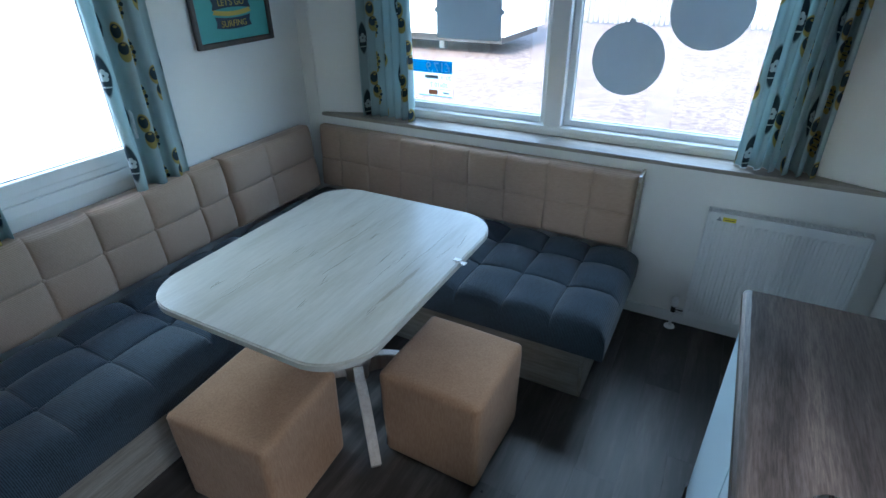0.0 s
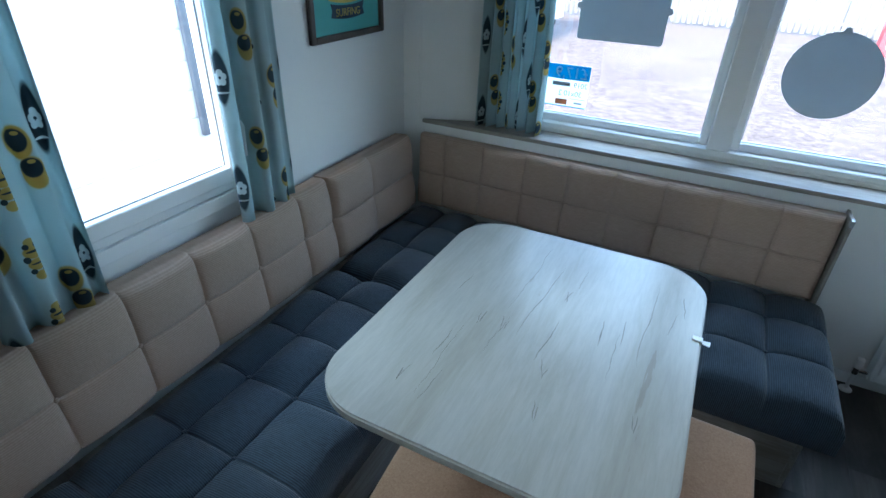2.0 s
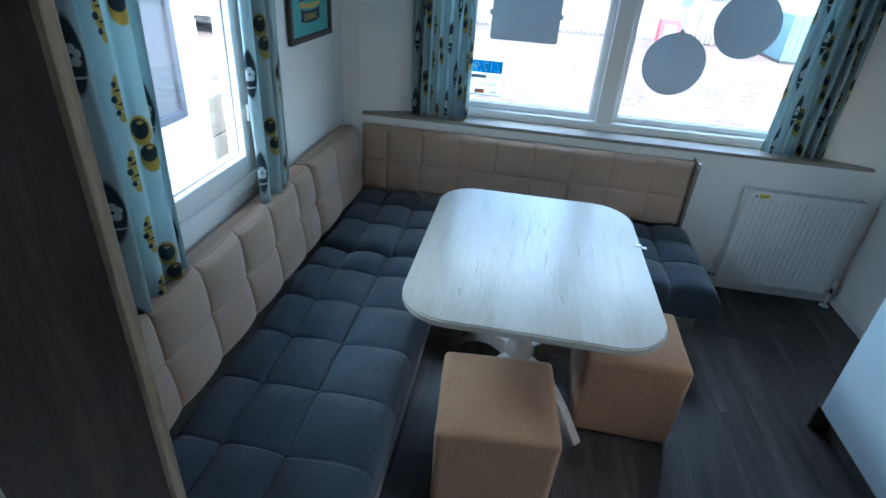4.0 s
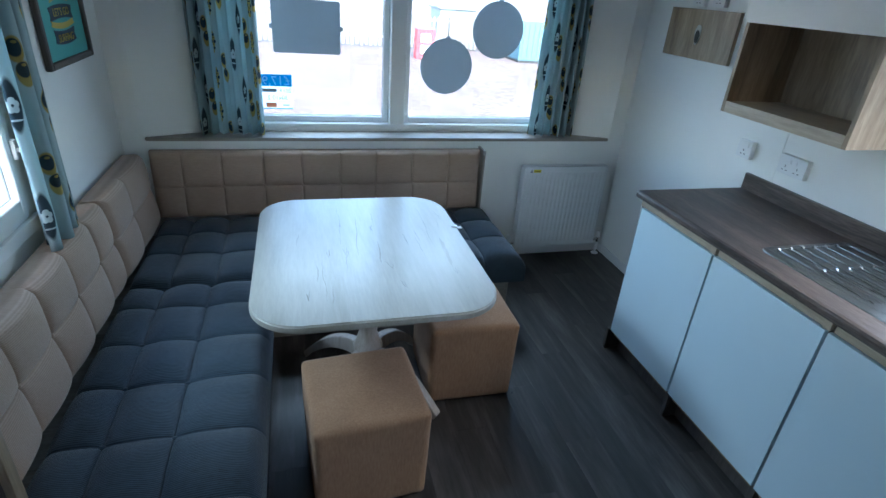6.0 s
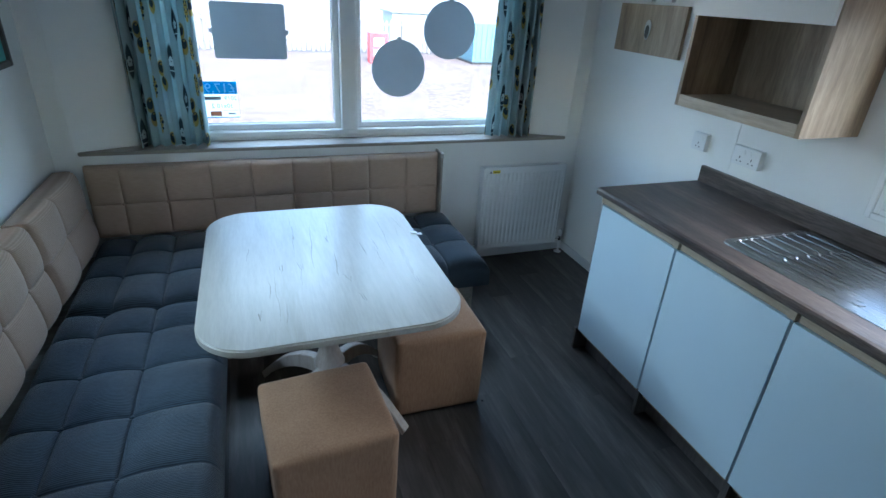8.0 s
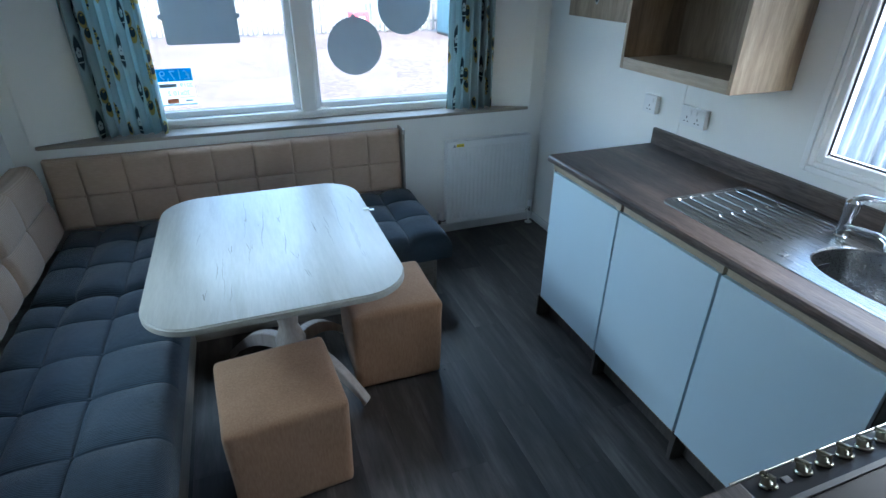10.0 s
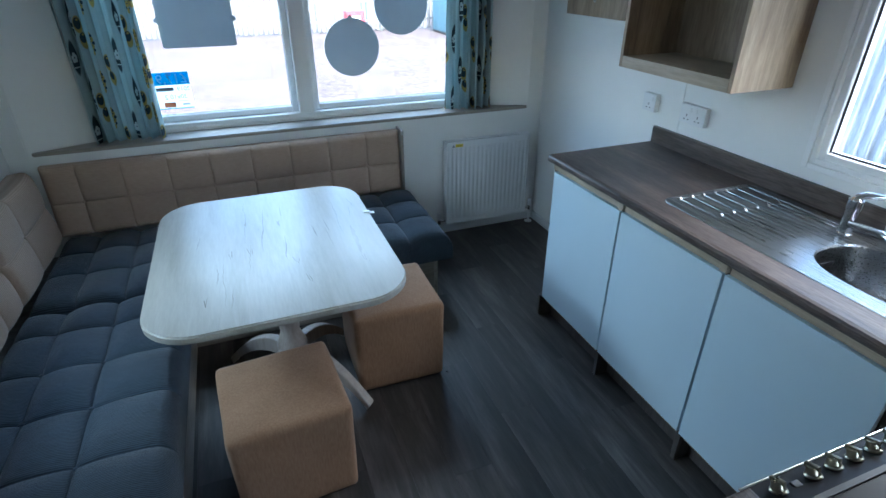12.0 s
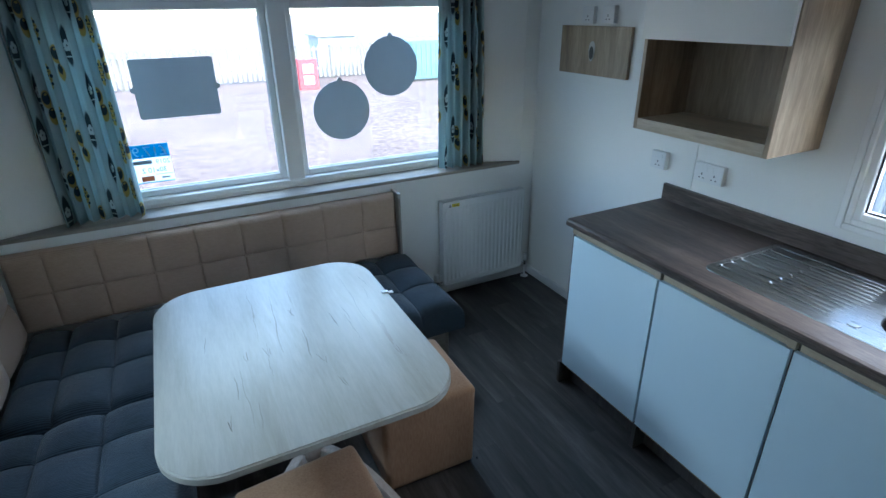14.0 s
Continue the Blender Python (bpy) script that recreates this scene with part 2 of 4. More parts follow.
DARKWOOD = wooden("walnut_panel", (0.16, 0.112, 0.09), (0.105, 0.074, 0.06), (0.055, 0.04, 0.034), "z", 0.5, 9.0, 0.6, False, 0.15)
CARCASS = wooden("carcass_brown", (0.16, 0.14, 0.125), (0.115, 0.10, 0.09), (0.07, 0.06, 0.055), "z", 0.5, 9.0, 0.5)
PICFRAME = wooden("dark_frame", (0.11, 0.085, 0.07), (0.075, 0.058, 0.05), (0.04, 0.032, 0.028), "z", 0.5, 12.0, 0.6)
TAUPE = fabric("taupe_cord", (0.36, 0.248, 0.178), (0.495, 0.358, 0.265), "z", 330.0)
NAVY = fabric("slate_blue_cord", (0.011, 0.017, 0.023), (0.051, 0.076, 0.099), "y", 330.0, bump=0.6, blotch=6.0, ribw=0.42, sheen=0.25)
NAVYX = fabric("slate_blue_cord_across", (0.011, 0.017, 0.023), (0.051, 0.076, 0.099), "x", 330.0, bump=0.6, blotch=6.0, ribw=0.42, sheen=0.25)
TAN = fabric("tan_cord", (0.27, 0.152, 0.085), (0.46, 0.282, 0.170), "z", 0, bump=0.25, blotch=7.0, ribw=0.15, streak="z")
CURTAIN = curtain_print("surf_print")
CHROME = metal("chrome", (0.82, 0.82, 0.83), 0.12)
STEEL = metal("brushed_steel", (0.27, 0.268, 0.262), 0.24, "y")
DARKSTEEL = painted("dark_enamel", (0.022, 0.020, 0.021), 0.42, 0.2, spec=0.3)
NICKEL = metal("satin_nickel", (0.5, 0.49, 0.47), 0.3)
BRASSY = metal("knob_metal", (0.30, 0.28, 0.22), 0.28)
GLASS = glassy("window_glass")
BLACKGLASS = Mat("hob_glass", 0.32, spec=0.08).color((0.012, 0.012, 0.014)).m
TEAL = painted("print_teal", (0.10, 0.42, 0.40), 0.6)
PNAVY = painted("print_navy", (0.015, 0.04, 0.07), 0.6)
PYEL = painted("print_yellow", (0.62, 0.47, 0.10), 0.6)
STICKBLUE = backlit("sticker_blue", (0.09, 0.42, 0.62), 0.8)
STICKWHITE = backlit("sticker_white", (0.86, 0.90, 0.91), 0.8)
STICKRED = backlit("sticker_orange", (0.60, 0.28, 0.16), 0.6)
LABELYEL = painted("label_yellow", (0.75, 0.62, 0.05), 0.5)


# ---- mesh helpers ----
def add_box(bm, x0, x1, y0, y1, z0, z1, bevel=0.0, seg=2):
    vs = [bm.verts.new((x, y, z)) for x in (x0, x1) for y in (y0, y1) for z in (z0, z1)]
    idx = ((0, 1, 3, 2), (4, 6, 7, 5), (0, 4, 5, 1), (2, 3, 7, 6), (0, 2, 6, 4), (1, 5, 7, 3))
    fs = [bm.faces.new([vs[i] for i in q]) for q in idx]
    if bevel:
        es = list({e for f in fs for e in f.edges})
        bmesh.ops.bevel(bm, geom=es, offset=bevel, segments=seg, profile=0.6, affect="EDGES", clamp_overlap=True)


def box(x0, x1, y0, y1, z0, z1, bevel=0.0, seg=2):
    bm = bmesh.new()
    add_box(bm, x0, x1, y0, y1, z0, z1, bevel, seg)
    return bm


def add_prism(bm, poly, lo, hi, axis="z"):
    """A polygon swept along an axis; the polygon's two numbers are the other two axes in order."""
    def at(a, b, h):
        return {"z": (a, b, h), "y": (a, h, b), "x": (h, a, b)}[axis]
    lower = [bm.verts.new(at(a, b, lo)) for a, b in poly]
    upper = [bm.verts.new(at(a, b, hi)) for a, b in poly]
    n = len(poly)
    bm.faces.new(lower[::-1])
    bm.faces.new(upper)
    for i in range(n):
        bm.faces.new((lower[i], lower[(i + 1) % n], upper[(i + 1) % n], upper[i]))
    bmesh.ops.recalc_face_normals(bm, faces=bm.faces[:])


def prism(poly, lo, hi, axis="z", bevel=0.0, seg=2):
    bm = bmesh.new()
    add_prism(bm, poly, lo, hi, axis)
    if bevel:
        n = len(poly)
        es = [e for e in bm.edges if abs(e.calc_face_angle(0)) > 0.9]
        bmesh.ops.bevel(bm, geom=es, offset=bevel, segments=seg, affect="EDGES", clamp_overlap=True)
    return bm


def rounded_rect(x0, x1, y0, y1, r, n=10):
    pts = []
    for cx, cy, a0 in ((x1 - r, y1 - r, 0), (x0 + r, y1 - r, 90), (x0 + r, y0 + r, 180), (x1 - r, y0 + r, 270)):
        for i in range(n + 1):
            a = radians(a0 + 90 * i / n)
            pts.append((cx + r * math.cos(a), cy + r * math.sin(a)))
    return pts


def circle(cx, cy, r, n=32, rot=0.0):
    return [(cx + r * math.cos(2 * math.pi * i / n + rot), cy + r * math.sin(2 * math.pi * i / n + rot)) for i in range(n)]


def add_tube(bm, pts, r, n=12, cap=True):
    """A round tube through points; r is one radius or one for each point."""
    pts = [Vector(p) for p in pts]
    rs = r if isinstance(r, (list, tuple)) else [r] * len(pts)
    rings, side = [], None
    for i, p in enumerate(pts):
        d = (pts[min(i + 1, len(pts) - 1)] - pts[max(i - 1, 0)]).normalized()
        if side is None:
            side = d.orthogonal().normalized()
        side = (side - d * side.dot(d)).normalized()
        up = d.cross(side)
        rings.append([bm.verts.new(p + (side * math.cos(2 * math.pi * k / n) + up * math.sin(2 * math.pi * k / n)) * rs[i]) for k in range(n)])
    for a, b in zip(rings, rings[1:]):
        for k in range(n):
            bm.faces.new((a[k], a[(k + 1) % n], b[(k + 1) % n], b[k]))
    if cap:
        bm.faces.new(rings[0][::-1])
        bm.faces.new(rings[-1])


def tube(pts, r, n=12):
    bm = bmesh.new()
    add_tube(bm, pts, r, n)
    return bm


def lathe(profile, n=28, at=(0, 0, 0)):
    """Radius and height pairs turned round the upright axis."""
    bm = bmesh.new()
    add_tube(bm, [(at[0], at[1], at[2] + z + i * 1e-6) for i, (r, z) in enumerate(profile)], [max(r, 1e-4) for r, z in profile], n)
    return bm


def mesh_of(name, bm, material, smooth=False):
    bmesh.ops.recalc_face_normals(bm, faces=bm.faces[:])
    me = bpy.data.meshes.new(name)
    bm.to_mesh(me)
    bm.free()
    me.materials.append(material)
    if smooth:
        me.shade_smooth()
        me.set_sharp_from_angle(angle=radians(38))
    return me


def part(name, bm, material, parent, label="", smooth=False):
    ob = new(name, mesh_of(name, bm, material, smooth))
    ob.parent = parent
    if label:
        tagged(ob, label)
    return ob


def thing(name, label, category, at=(0, 0, 0), group="", kind="", rz=0.0):
    e = new(name)
    e.empty_display_size = 0.1
    e.matrix_world = pose(*at, 0, 0, rz)
    return tagged(e, label, category, group, kind)


def single(name, bm, material, label, category, kind="", smooth=False, group=""):
    return tagged(new(name, mesh_of(name, bm, material, smooth)), label, category, group, kind)


def lettering(name, text, size, m, material, parent, align="LEFT"):
    cu = bpy.data.curves.new(name, "FONT")
    cu.body, cu.size, cu.extrude, cu.align_x = text, size, 0.0004, align
    tmp = bpy.data.objects.new(name, cu)
    me = bpy.data.meshes.new_from_object(tmp)
    bpy.data.objects.remove(tmp)
    me.materials.clear()
    me.materials.append(material)
    ob = new(name, me)
    ob.parent = parent
    ob.matrix_basis = m
    return ob


def refined(lo, hi, seams, step):
    """Grid lines from lo to hi with extra lines beside each seam and at the rounded ends."""
    pts = set(np.round(np.linspace(lo, hi, max(2, int((hi - lo) / step))), 4).tolist())
    for s in seams:
        pts |= {round(s + d, 4) for d in (-0.016, -0.007, -0.003, 0.0, 0.003, 0.007, 0.016)}
    pts |= {round(lo + d, 4) for d in (0.003, 0.010, 0.022, 0.036)} | {round(hi - d, 4) for d in (0.003, 0.010, 0.022, 0.036)}
    return sorted(p for p in pts if lo <= p <= hi)


def tufted(u0, u1, v0, v1, us, vs, thick, puff, r, m, name, material, parent, groove=0.006, seed=0, step=0.022, sag=0.004):
    """A cushion: a padded face over u and v, pulled in along seams, with rounded rims and straight sides. m lays it into the thing."""
    gu, gv = refined(u0, u1, us, step), refined(v0, v1, vs, step)
    lu, lv = [u0, *us, u1], [v0, *vs, v1]

    def belly(x, lines):
        for a, b in zip(lines, lines[1:]):
            if a - 1e-6 <= x <= b + 1e-6:
                d = min(x - a, b - x) / (b - a) * 2
                return 1 - (1 - d) ** 2.6
        return 0.0

    def dip(x, lines):
        return sum(math.exp(-((x - s) / 0.0045) ** 2) for s in lines)

    bm = bmesh.new()
    grid = []
    for u in gu:
        row = []
        for v in gv:
            wob = 0.006 * noise.noise(Vector((u * 7, v * 7, seed + 9.0)))
            uu, vv = min(max(u + wob, u0), u1), min(max(v + wob, v0), v1)
            h = thick + puff * (0.45 * belly(uu, lu) + 0.55 * belly(uu, lu) * belly(vv, lv) + 0.25 * belly(vv, lv))
            h -= groove * min(1.0, dip(u, us) + 0.8 * dip(v, vs))
            h += sag * noise.noise(Vector((u * 5 + seed, v * 5, seed * 1.7)))
            d = min(u - u0, u1 - u, v - v0, v1 - v)
            if d < r:
                h -= r - math.sqrt(max(0.0, r * r - (r - d) ** 2))
            row.append(bm.verts.new(m @ Vector((u, v, h))))
        grid.append(row)
    nu, nv = len(gu), len(gv)
    for i in range(nu - 1):
        for j in range(nv - 1):
            bm.faces.new((grid[i][j], grid[i + 1][j], grid[i + 1][j + 1], grid[i][j + 1]))
    rim = [(i, 0) for i in range(nu)] + [(nu - 1, j) for j in range(1, nv)] + [(i, nv - 1) for i in range(nu - 2, -1, -1)] + [(0, j) for j in range(nv - 2, 0, -1)]
    low = [bm.verts.new(m @ Vector((gu[i], gv[j], 0))) for i, j in rim]
    k = len(rim)
    for a in range(k):
        b = (a + 1) % k
        bm.faces.new((grid[rim[a][0]][rim[a][1]], low[a], low[b], grid[rim[b][0]][rim[b][1]]))
    bm.faces.new(low)
    return part(name, bm, material, parent, smooth=True)


def dome(at, normal, r, name, material, parent):
    bm = bmesh.new()
    bmesh.ops.create_uvsphere(bm, u_segments=10, v_segments=6, radius=r)
    q = Vector((0, 0, 1)).rotation_difference(Vector(normal)).to_matrix().to_4x4()
    bm.transform(Matrix.Translation(at) @ q @ Matrix.Diagonal((1, 1, 0.5, 1)))
    return part(name, bm, material, parent, smooth=True)


# ---- the structure ----
XL, XR, YB, ZC = -0.06, 3.038, -4.6, 2.12
GROUND = -0.6


def wall_with_hole(name, axis, at, depth, a0, a1, z0, z1, hole, label):
    """A straight wall with one opening; axis is the way it faces. hole: a, a, z, z."""
    bm = bmesh.new()
    h0, h1, b0, b1 = hole
    for p, q, r, s in ((a0, h0, z0, z1), (h1, a1, z0, z1), (h0, h1, z0, b0), (h0, h1, b1, z1)):
        if axis == "x":
            add_box(bm, min(at, at + depth), max(at, at + depth), p, q, r, s)
        else:
            add_box(bm, p, q, min(at, at + depth), max(at, at + depth), r, s)
    return single(name, bm, WALL, label, "wall", "structure")


# side window opening and kitchen window opening
LW = (-1.99, -1.13, 0.888, 1.86)
KW = (-2.90, -1.928, 1.058, 1.86)
FW = (0.44, 2.54, 0.874, 1.872)
BAY = 0.15
wall_with_hole("wall_west", "x", XL, -0.07, YB, 0.0, 0.0, ZC, LW, "plain white lining board wall with a side window")
wall_with_hole("wall_east", "x", XR, 0.07, YB, 0.0, 0.0, ZC, KW, "plain white lining board wall of the kitchen")
# this wall's opening is for the added rear window
wall_with_hole("wall_south", "y", YB, -0.07, XL - 0.07, XR + 0.07, 0.0, ZC, (1.60, 2.25, 1.05, 1.60), "plain white wall closing the room")
single("wall_north_low", box(XL - 0.07, XR + 0.07, 0.0, 0.05, 0, 0.838), WALL, "white wall below the bay window sill", "wall", "structure")
wall_with_hole("wall_bay", "y", BAY, 0.07, 0.4251, 2.5549, 0.775, ZC, FW, "white wall round the bay window")
bm = bmesh.new()
add_prism(bm, [(XL - 0.07, 0.0501), (XL - 0.07, 0.0), (0.043, 0.0), (0.425, BAY), (0.425, BAY + 0.07), (0.38, BAY + 0.07), (0.02, 0.0501)], 0.8381, ZC)
single("wall_bay_west", bm, WALL, "slanting white wall beside the bay window", "wall", "structure")
bm = bmesh.new()
add_prism(bm, [(XR + 0.07, 0.0501), (XR + 0.07, 0.0), (2.935, 0.0), (2.555, BAY), (2.555, BAY + 0.07), (2.60, BAY + 0.07), (2.96, 0.0501)], 0.8381, ZC)
single("wall_bay_east", bm, WALL, "slanting white wall beside the bay window", "wall", "structure")
single("bay_underside", prism([(XL - 0.07, 0.0502), (XR + 0.07, 0.0502), (2.61, BAY + 0.07), (0.37, BAY + 0.07)], 0.757, 0.837), WALL, "white boarding under the bay sill", "wall", "structure")
single("ceiling", box(XL - 0.07, XR + 0.07, YB - 0.07, BAY + 0.07, ZC, ZC + 0.06), CEIL, "plain white ceiling", "ceiling", "structure")
single("window_sill", prism([(0.060, -0.016), (2.920, -0.016), (2.926, 0.0), (2.545, BAY), (0.435, BAY), (0.056, 0.0)], 0.838, 0.857, bevel=0.004), SILLM, "greyish oak sill board under the bay window", "sill", "structure")


def base_strip(name, x0, x1, y0, y1):
    single(name, box(x0, x1, y0, y1, 0, 0.06, 0.003), WHITE, "low white skirting board", "baseboard", "structure")


base_strip("baseboard_north", 2.02, XR - 0.014, -0.013, -0.0005)
base_strip("baseboard_east", XR - 0.013, XR - 0.0005, -1.105, -0.0005)
# cover strips where wall boards meet
single("trim_corner_west", box(0.015, 0.036, -0.004, -0.0005, 0.863, ZC, 0.001), WALL, "thin white cover strip in the corner", "trim", "structure")
single("trim_east", box(XR - 0.004, XR - 0.0005, -1.262, -1.240, 0.99, 1.296, 0.001), WALL, "thin white cover strip between wall boards", "trim", "structure")


# ---- windows ----
def ring(bm, a0, a1, b0, b1, w, d0, d1, axis):
    """Four bars round an opening, mitre left square; axis is the way the window faces."""
    for p, q, r, s in ((a0, a0 + w, b0, b1), (a1 - w, a1, b0, b1), (a0 + w, a1 - w, b0, b0 + w), (a0 + w, a1 - w, b1 - w, b1)):
        if axis == "y":
            add_box(bm, p, q, d0, d1, r, s, 0.004, 1)
        else:
            add_box(bm, d0, d1, p, q, r, s, 0.004, 1)


def pane(name, a0, a1, b0, b1, at, axis, parent):
    bm = box(a0, a1, at, at + 0.006, b0, b1) if axis == "y" else box(at, at + 0.006, a0, a1, b0, b1)
    ob = part(name, bm, GLASS, parent)
    ob.visible_shadow = False
    return ob


w1 = thing("window_1", "wide white plastic bay window with two panes", "window", kind="structure")
bm = bmesh.new()
ring(bm, FW[0], FW[1], FW[2], FW[3], 0.030, 0.146, 0.25, "y")
add_box(bm, 1.433, 1.527, 0.143, 0.25, FW[2] + 0.03, FW[3] - 0.03, 0.004, 1)
part("window_frame", bm, UPVC, w1)
for a0, a1 in ((0.47, 1.433), (1.527, 2.51)):
    bm = bmesh.new()
    ring(bm, a0, a1, 0.904, 1.842, 0.035, 0.195, 0.245, "y")
    sash = part("sash", bm, UPVC, w1)
    pane("pane", a0 + 0.033, a1 - 0.033, 0.937, 1.809, 0.225, "y", w1)
    bm = bmesh.new()
    ring(bm, a0 + 0.033, a1 - 0.033, 0.937, 1.809, 0.006, 0.215, 0.2245, "y")
    part("gasket", bm, SLATE, w1, "grey rubber gasket")
part("outer_ledge", box(0.43, 2.55, 0.252, 0.30, 0.85, 0.874, 0.003), UPVC, w1)

w2 = thing("window_2", "white plastic side window with a casement handle", "window", kind="structure")
bm = bmesh.new()
ring(bm, LW[0], LW[1], LW[2], LW[3], 0.034, XL - 0.06, XL + 0.006, "x")
part("window_frame", bm, UPVC, w2)
bm = bmesh.new()
ring(bm, LW[0] + 0.03, LW[1] - 0.03, LW[2] + 0.03, LW[3] - 0.03, 0.055, XL - 0.055, XL + 0.016, "x")
part("sash", bm, UPVC, w2)
pane("pane", LW[0] + 0.08, LW[1] - 0.08, LW[2] + 0.08, LW[3] - 0.08, XL - 0.025, "x", w2)
bm = bmesh.new()
ring(bm, LW[0] + 0.083, LW[1] - 0.083, LW[2] + 0.083, LW[3] - 0.083, 0.006, XL - 0.018, XL - 0.008, "x")
part("gasket", bm, SLATE, w2, "dark rubber gasket")
hd = part("handle", box(XL + 0.016, XL + 0.030, -1.182, -1.155, 1.10, 1.165, 0.004), WHITE, w2, "white casement handle")
part("lever", tube([(XL + 0.03, -1.168, 1.13), (XL + 0.05, -1.17, 1.13), (XL + 0.056, -1.172, 1.115), (XL + 0.056, -1.176, 1.01)], [0.008, 0.009, 0.009, 0.007]), WHITE, hd)
single("trim_window_west", box(XL, XL + 0.018, LW[0] - 0.02, LW[1] + 0.02, LW[2] - 0.05, LW[2] - 0.002, 0.004), UPVC, "white ledge under the side window", "trim", "structure")

w3 = thing("window_3", "white plastic kitchen window above the sink", "window", kind="structure")
bm = bmesh.new()
ring(bm, KW[0], KW[1], KW[2], KW[3], 0.022, XR - 0.012, XR + 0.06, "x")
part("window_frame", bm, UPVC, w3)
bm = bmesh.new()
ring(bm, KW[0] + 0.018, KW[1] - 0.018, KW[2] + 0.018, KW[3] - 0.018, 0.030, XR - 0.004, XR + 0.055, "x")
part("sash", bm, UPVC, w3)
pane("pane", KW[0] + 0.046, KW[1] - 0.046, KW[2] + 0.046, KW[3] - 0.046, XR + 0.02, "x", w3)
bm = bmesh.new()
ring(bm, KW[0] + 0.048, KW[1] - 0.048, KW[2] + 0.048, KW[3] - 0.048, 0.006, XR + 0.008, XR + 0.019, "x")
part("gasket", bm, BLACK, w3, "black rubber gasket")
hd = part("handle", box(XR - 0.02, XR - 0.004, -2.36, -2.30, 1.079, 1.104, 0.004), WHITE, w3, "white casement handle")
part("lever", tube([(XR - 0.02, -2.315, 1.092), (XR - 0.045, -2.315, 1.092), (XR - 0.047, -2.42, 1.089)], [0.009, 0.009, 0.007]), WHITE, hd)
bm = bmesh.new()
for p, q, r, s in ((KW[1], KW[1] + 0.024, KW[2] - 0.024, KW[3] + 0.024), (KW[0] - 0.024, KW[0], KW[2] - 0.024, KW[3] + 0.024), (KW[0], KW[1], KW[2] - 0.024, KW[2]), (KW[0], KW[1], KW[3], KW[3] + 0.024)):
    add_box(bm, XR - 0.016, XR - 0.0005, p, q, r, s, 0.003, 1)
single("trim_window_east", bm, UPVC, "white cover strip round the kitchen window", "trim", "structure")


# unseen rear window, added so daylight also enters from behind the camera
w4 = thing("added_window", "plain white rear window added out of view to let daylight in", "window", kind="structure")
bm = bmesh.new()
ring(bm, 1.60, 2.25, 1.05, 1.60, 0.04, YB - 0.06, YB + 0.01, "y")
part("window_frame", bm, UPVC, w4)
pane("pane", 1.64, 2.21, 1.09, 1.56, YB - 0.03, "y", w4)


# ---- curtains ----
def curtain(name, ax, a0, a1, at, z0, z1, folds, amp, label, top_squeeze=0.0, seed=0, side=1, tie=0.0):
    """A hanging pleated curtain along x ('x') or y ('y'); u on the cloth counts metres of cloth."""
    c = thing(name, label, "curtain", group="printed curtains")
    nu, nv = folds * 14, 26
    bm = bmesh.new()
    uvl = bm.loops.layers.uv.new("UVMap")
    rows, cloth = [], []
    for j in range(nv + 1):
        fz = j / nv
        z = z0 + (z1 - z0) * fz
        row, ul, prev, acc = [], [], None, 0.0
        for i in range(nu + 1):
            s = i / nu
            ph = 2 * math.pi * folds * s + 0.5 * math.sin(3 * s + seed)
            spread = 1 - top_squeeze * fz
            a = a0 + (a1 - a0) * (0.5 + (s - 0.5) * spread) + 0.006 * math.sin(2 * ph + seed) + tie * (1 - fz)
            amp_s = amp * (0.75 + 0.35 * math.sin(5.1 * s + seed * 2)) * (0.8 + 0.3 * (1 - fz))
            d = at + side * (amp_s * math.sin(ph + 0.25 * math.sin(4 * fz + seed)) + 0.006 * noise.noise(Vector((s * 4, fz * 3, seed))))
            p = Vector((a, d, z)) if ax == "x" else Vector((d, a, z))
            q = Vector((p.x, p.y, 0))
            if prev is not None:
                acc += (q - prev).length
            prev = q
            row.append(bm.verts.new(p))
            ul.append(acc)
        rows.append(row)
        cloth.append(ul)
    for j in range(nv):
        for i in range(nu):
            f = bm.faces.new((rows[j][i], rows[j][i + 1], rows[j + 1][i + 1], rows[j + 1][i]))
            for loop, (jj, ii) in zip(f.loops, ((j, i), (j, i + 1), (j + 1, i + 1), (j + 1, i))):
                loop[uvl].uv = (cloth[nv // 2][ii] + seed * 0.07, rows[jj][ii].co.z)
    me = bpy.data.meshes.new("cloth")
    bm.to_mesh(me)
    bm.free()
    me.materials.append(CURTAIN)
    me.shade_smooth()
    ob = new("cloth", me)
    ob.parent = c
    sol = ob.modifiers.new("thickness", "SOLIDIFY")
    sol.thickness = 0.0015
    return c


LBL = "pale blue curtain printed with surfboards and flip-flops"
curtain("curtain", "x", 0.322, 0.685, 0.075, 0.860, 1.95, 7, 0.050, LBL + " beside the bay window", 0.0, 1)
curtain("curtain", "x", 2.362, 2.670, 0.068, 0.860, 1.95, 6, 0.044, LBL + " beside the bay window", 0.12, 2)
curtain("curtain", "y", -1.265, -0.985, 0.022, 0.795, 1.95, 3, 0.030, LBL + " beside the side window", 0.0, 3)
curtain("curtain", "y", -2.03, -1.765, 0.022, 0.795, 1.95, 3, 0.034, LBL + " beside the side window", 0.0, 4)


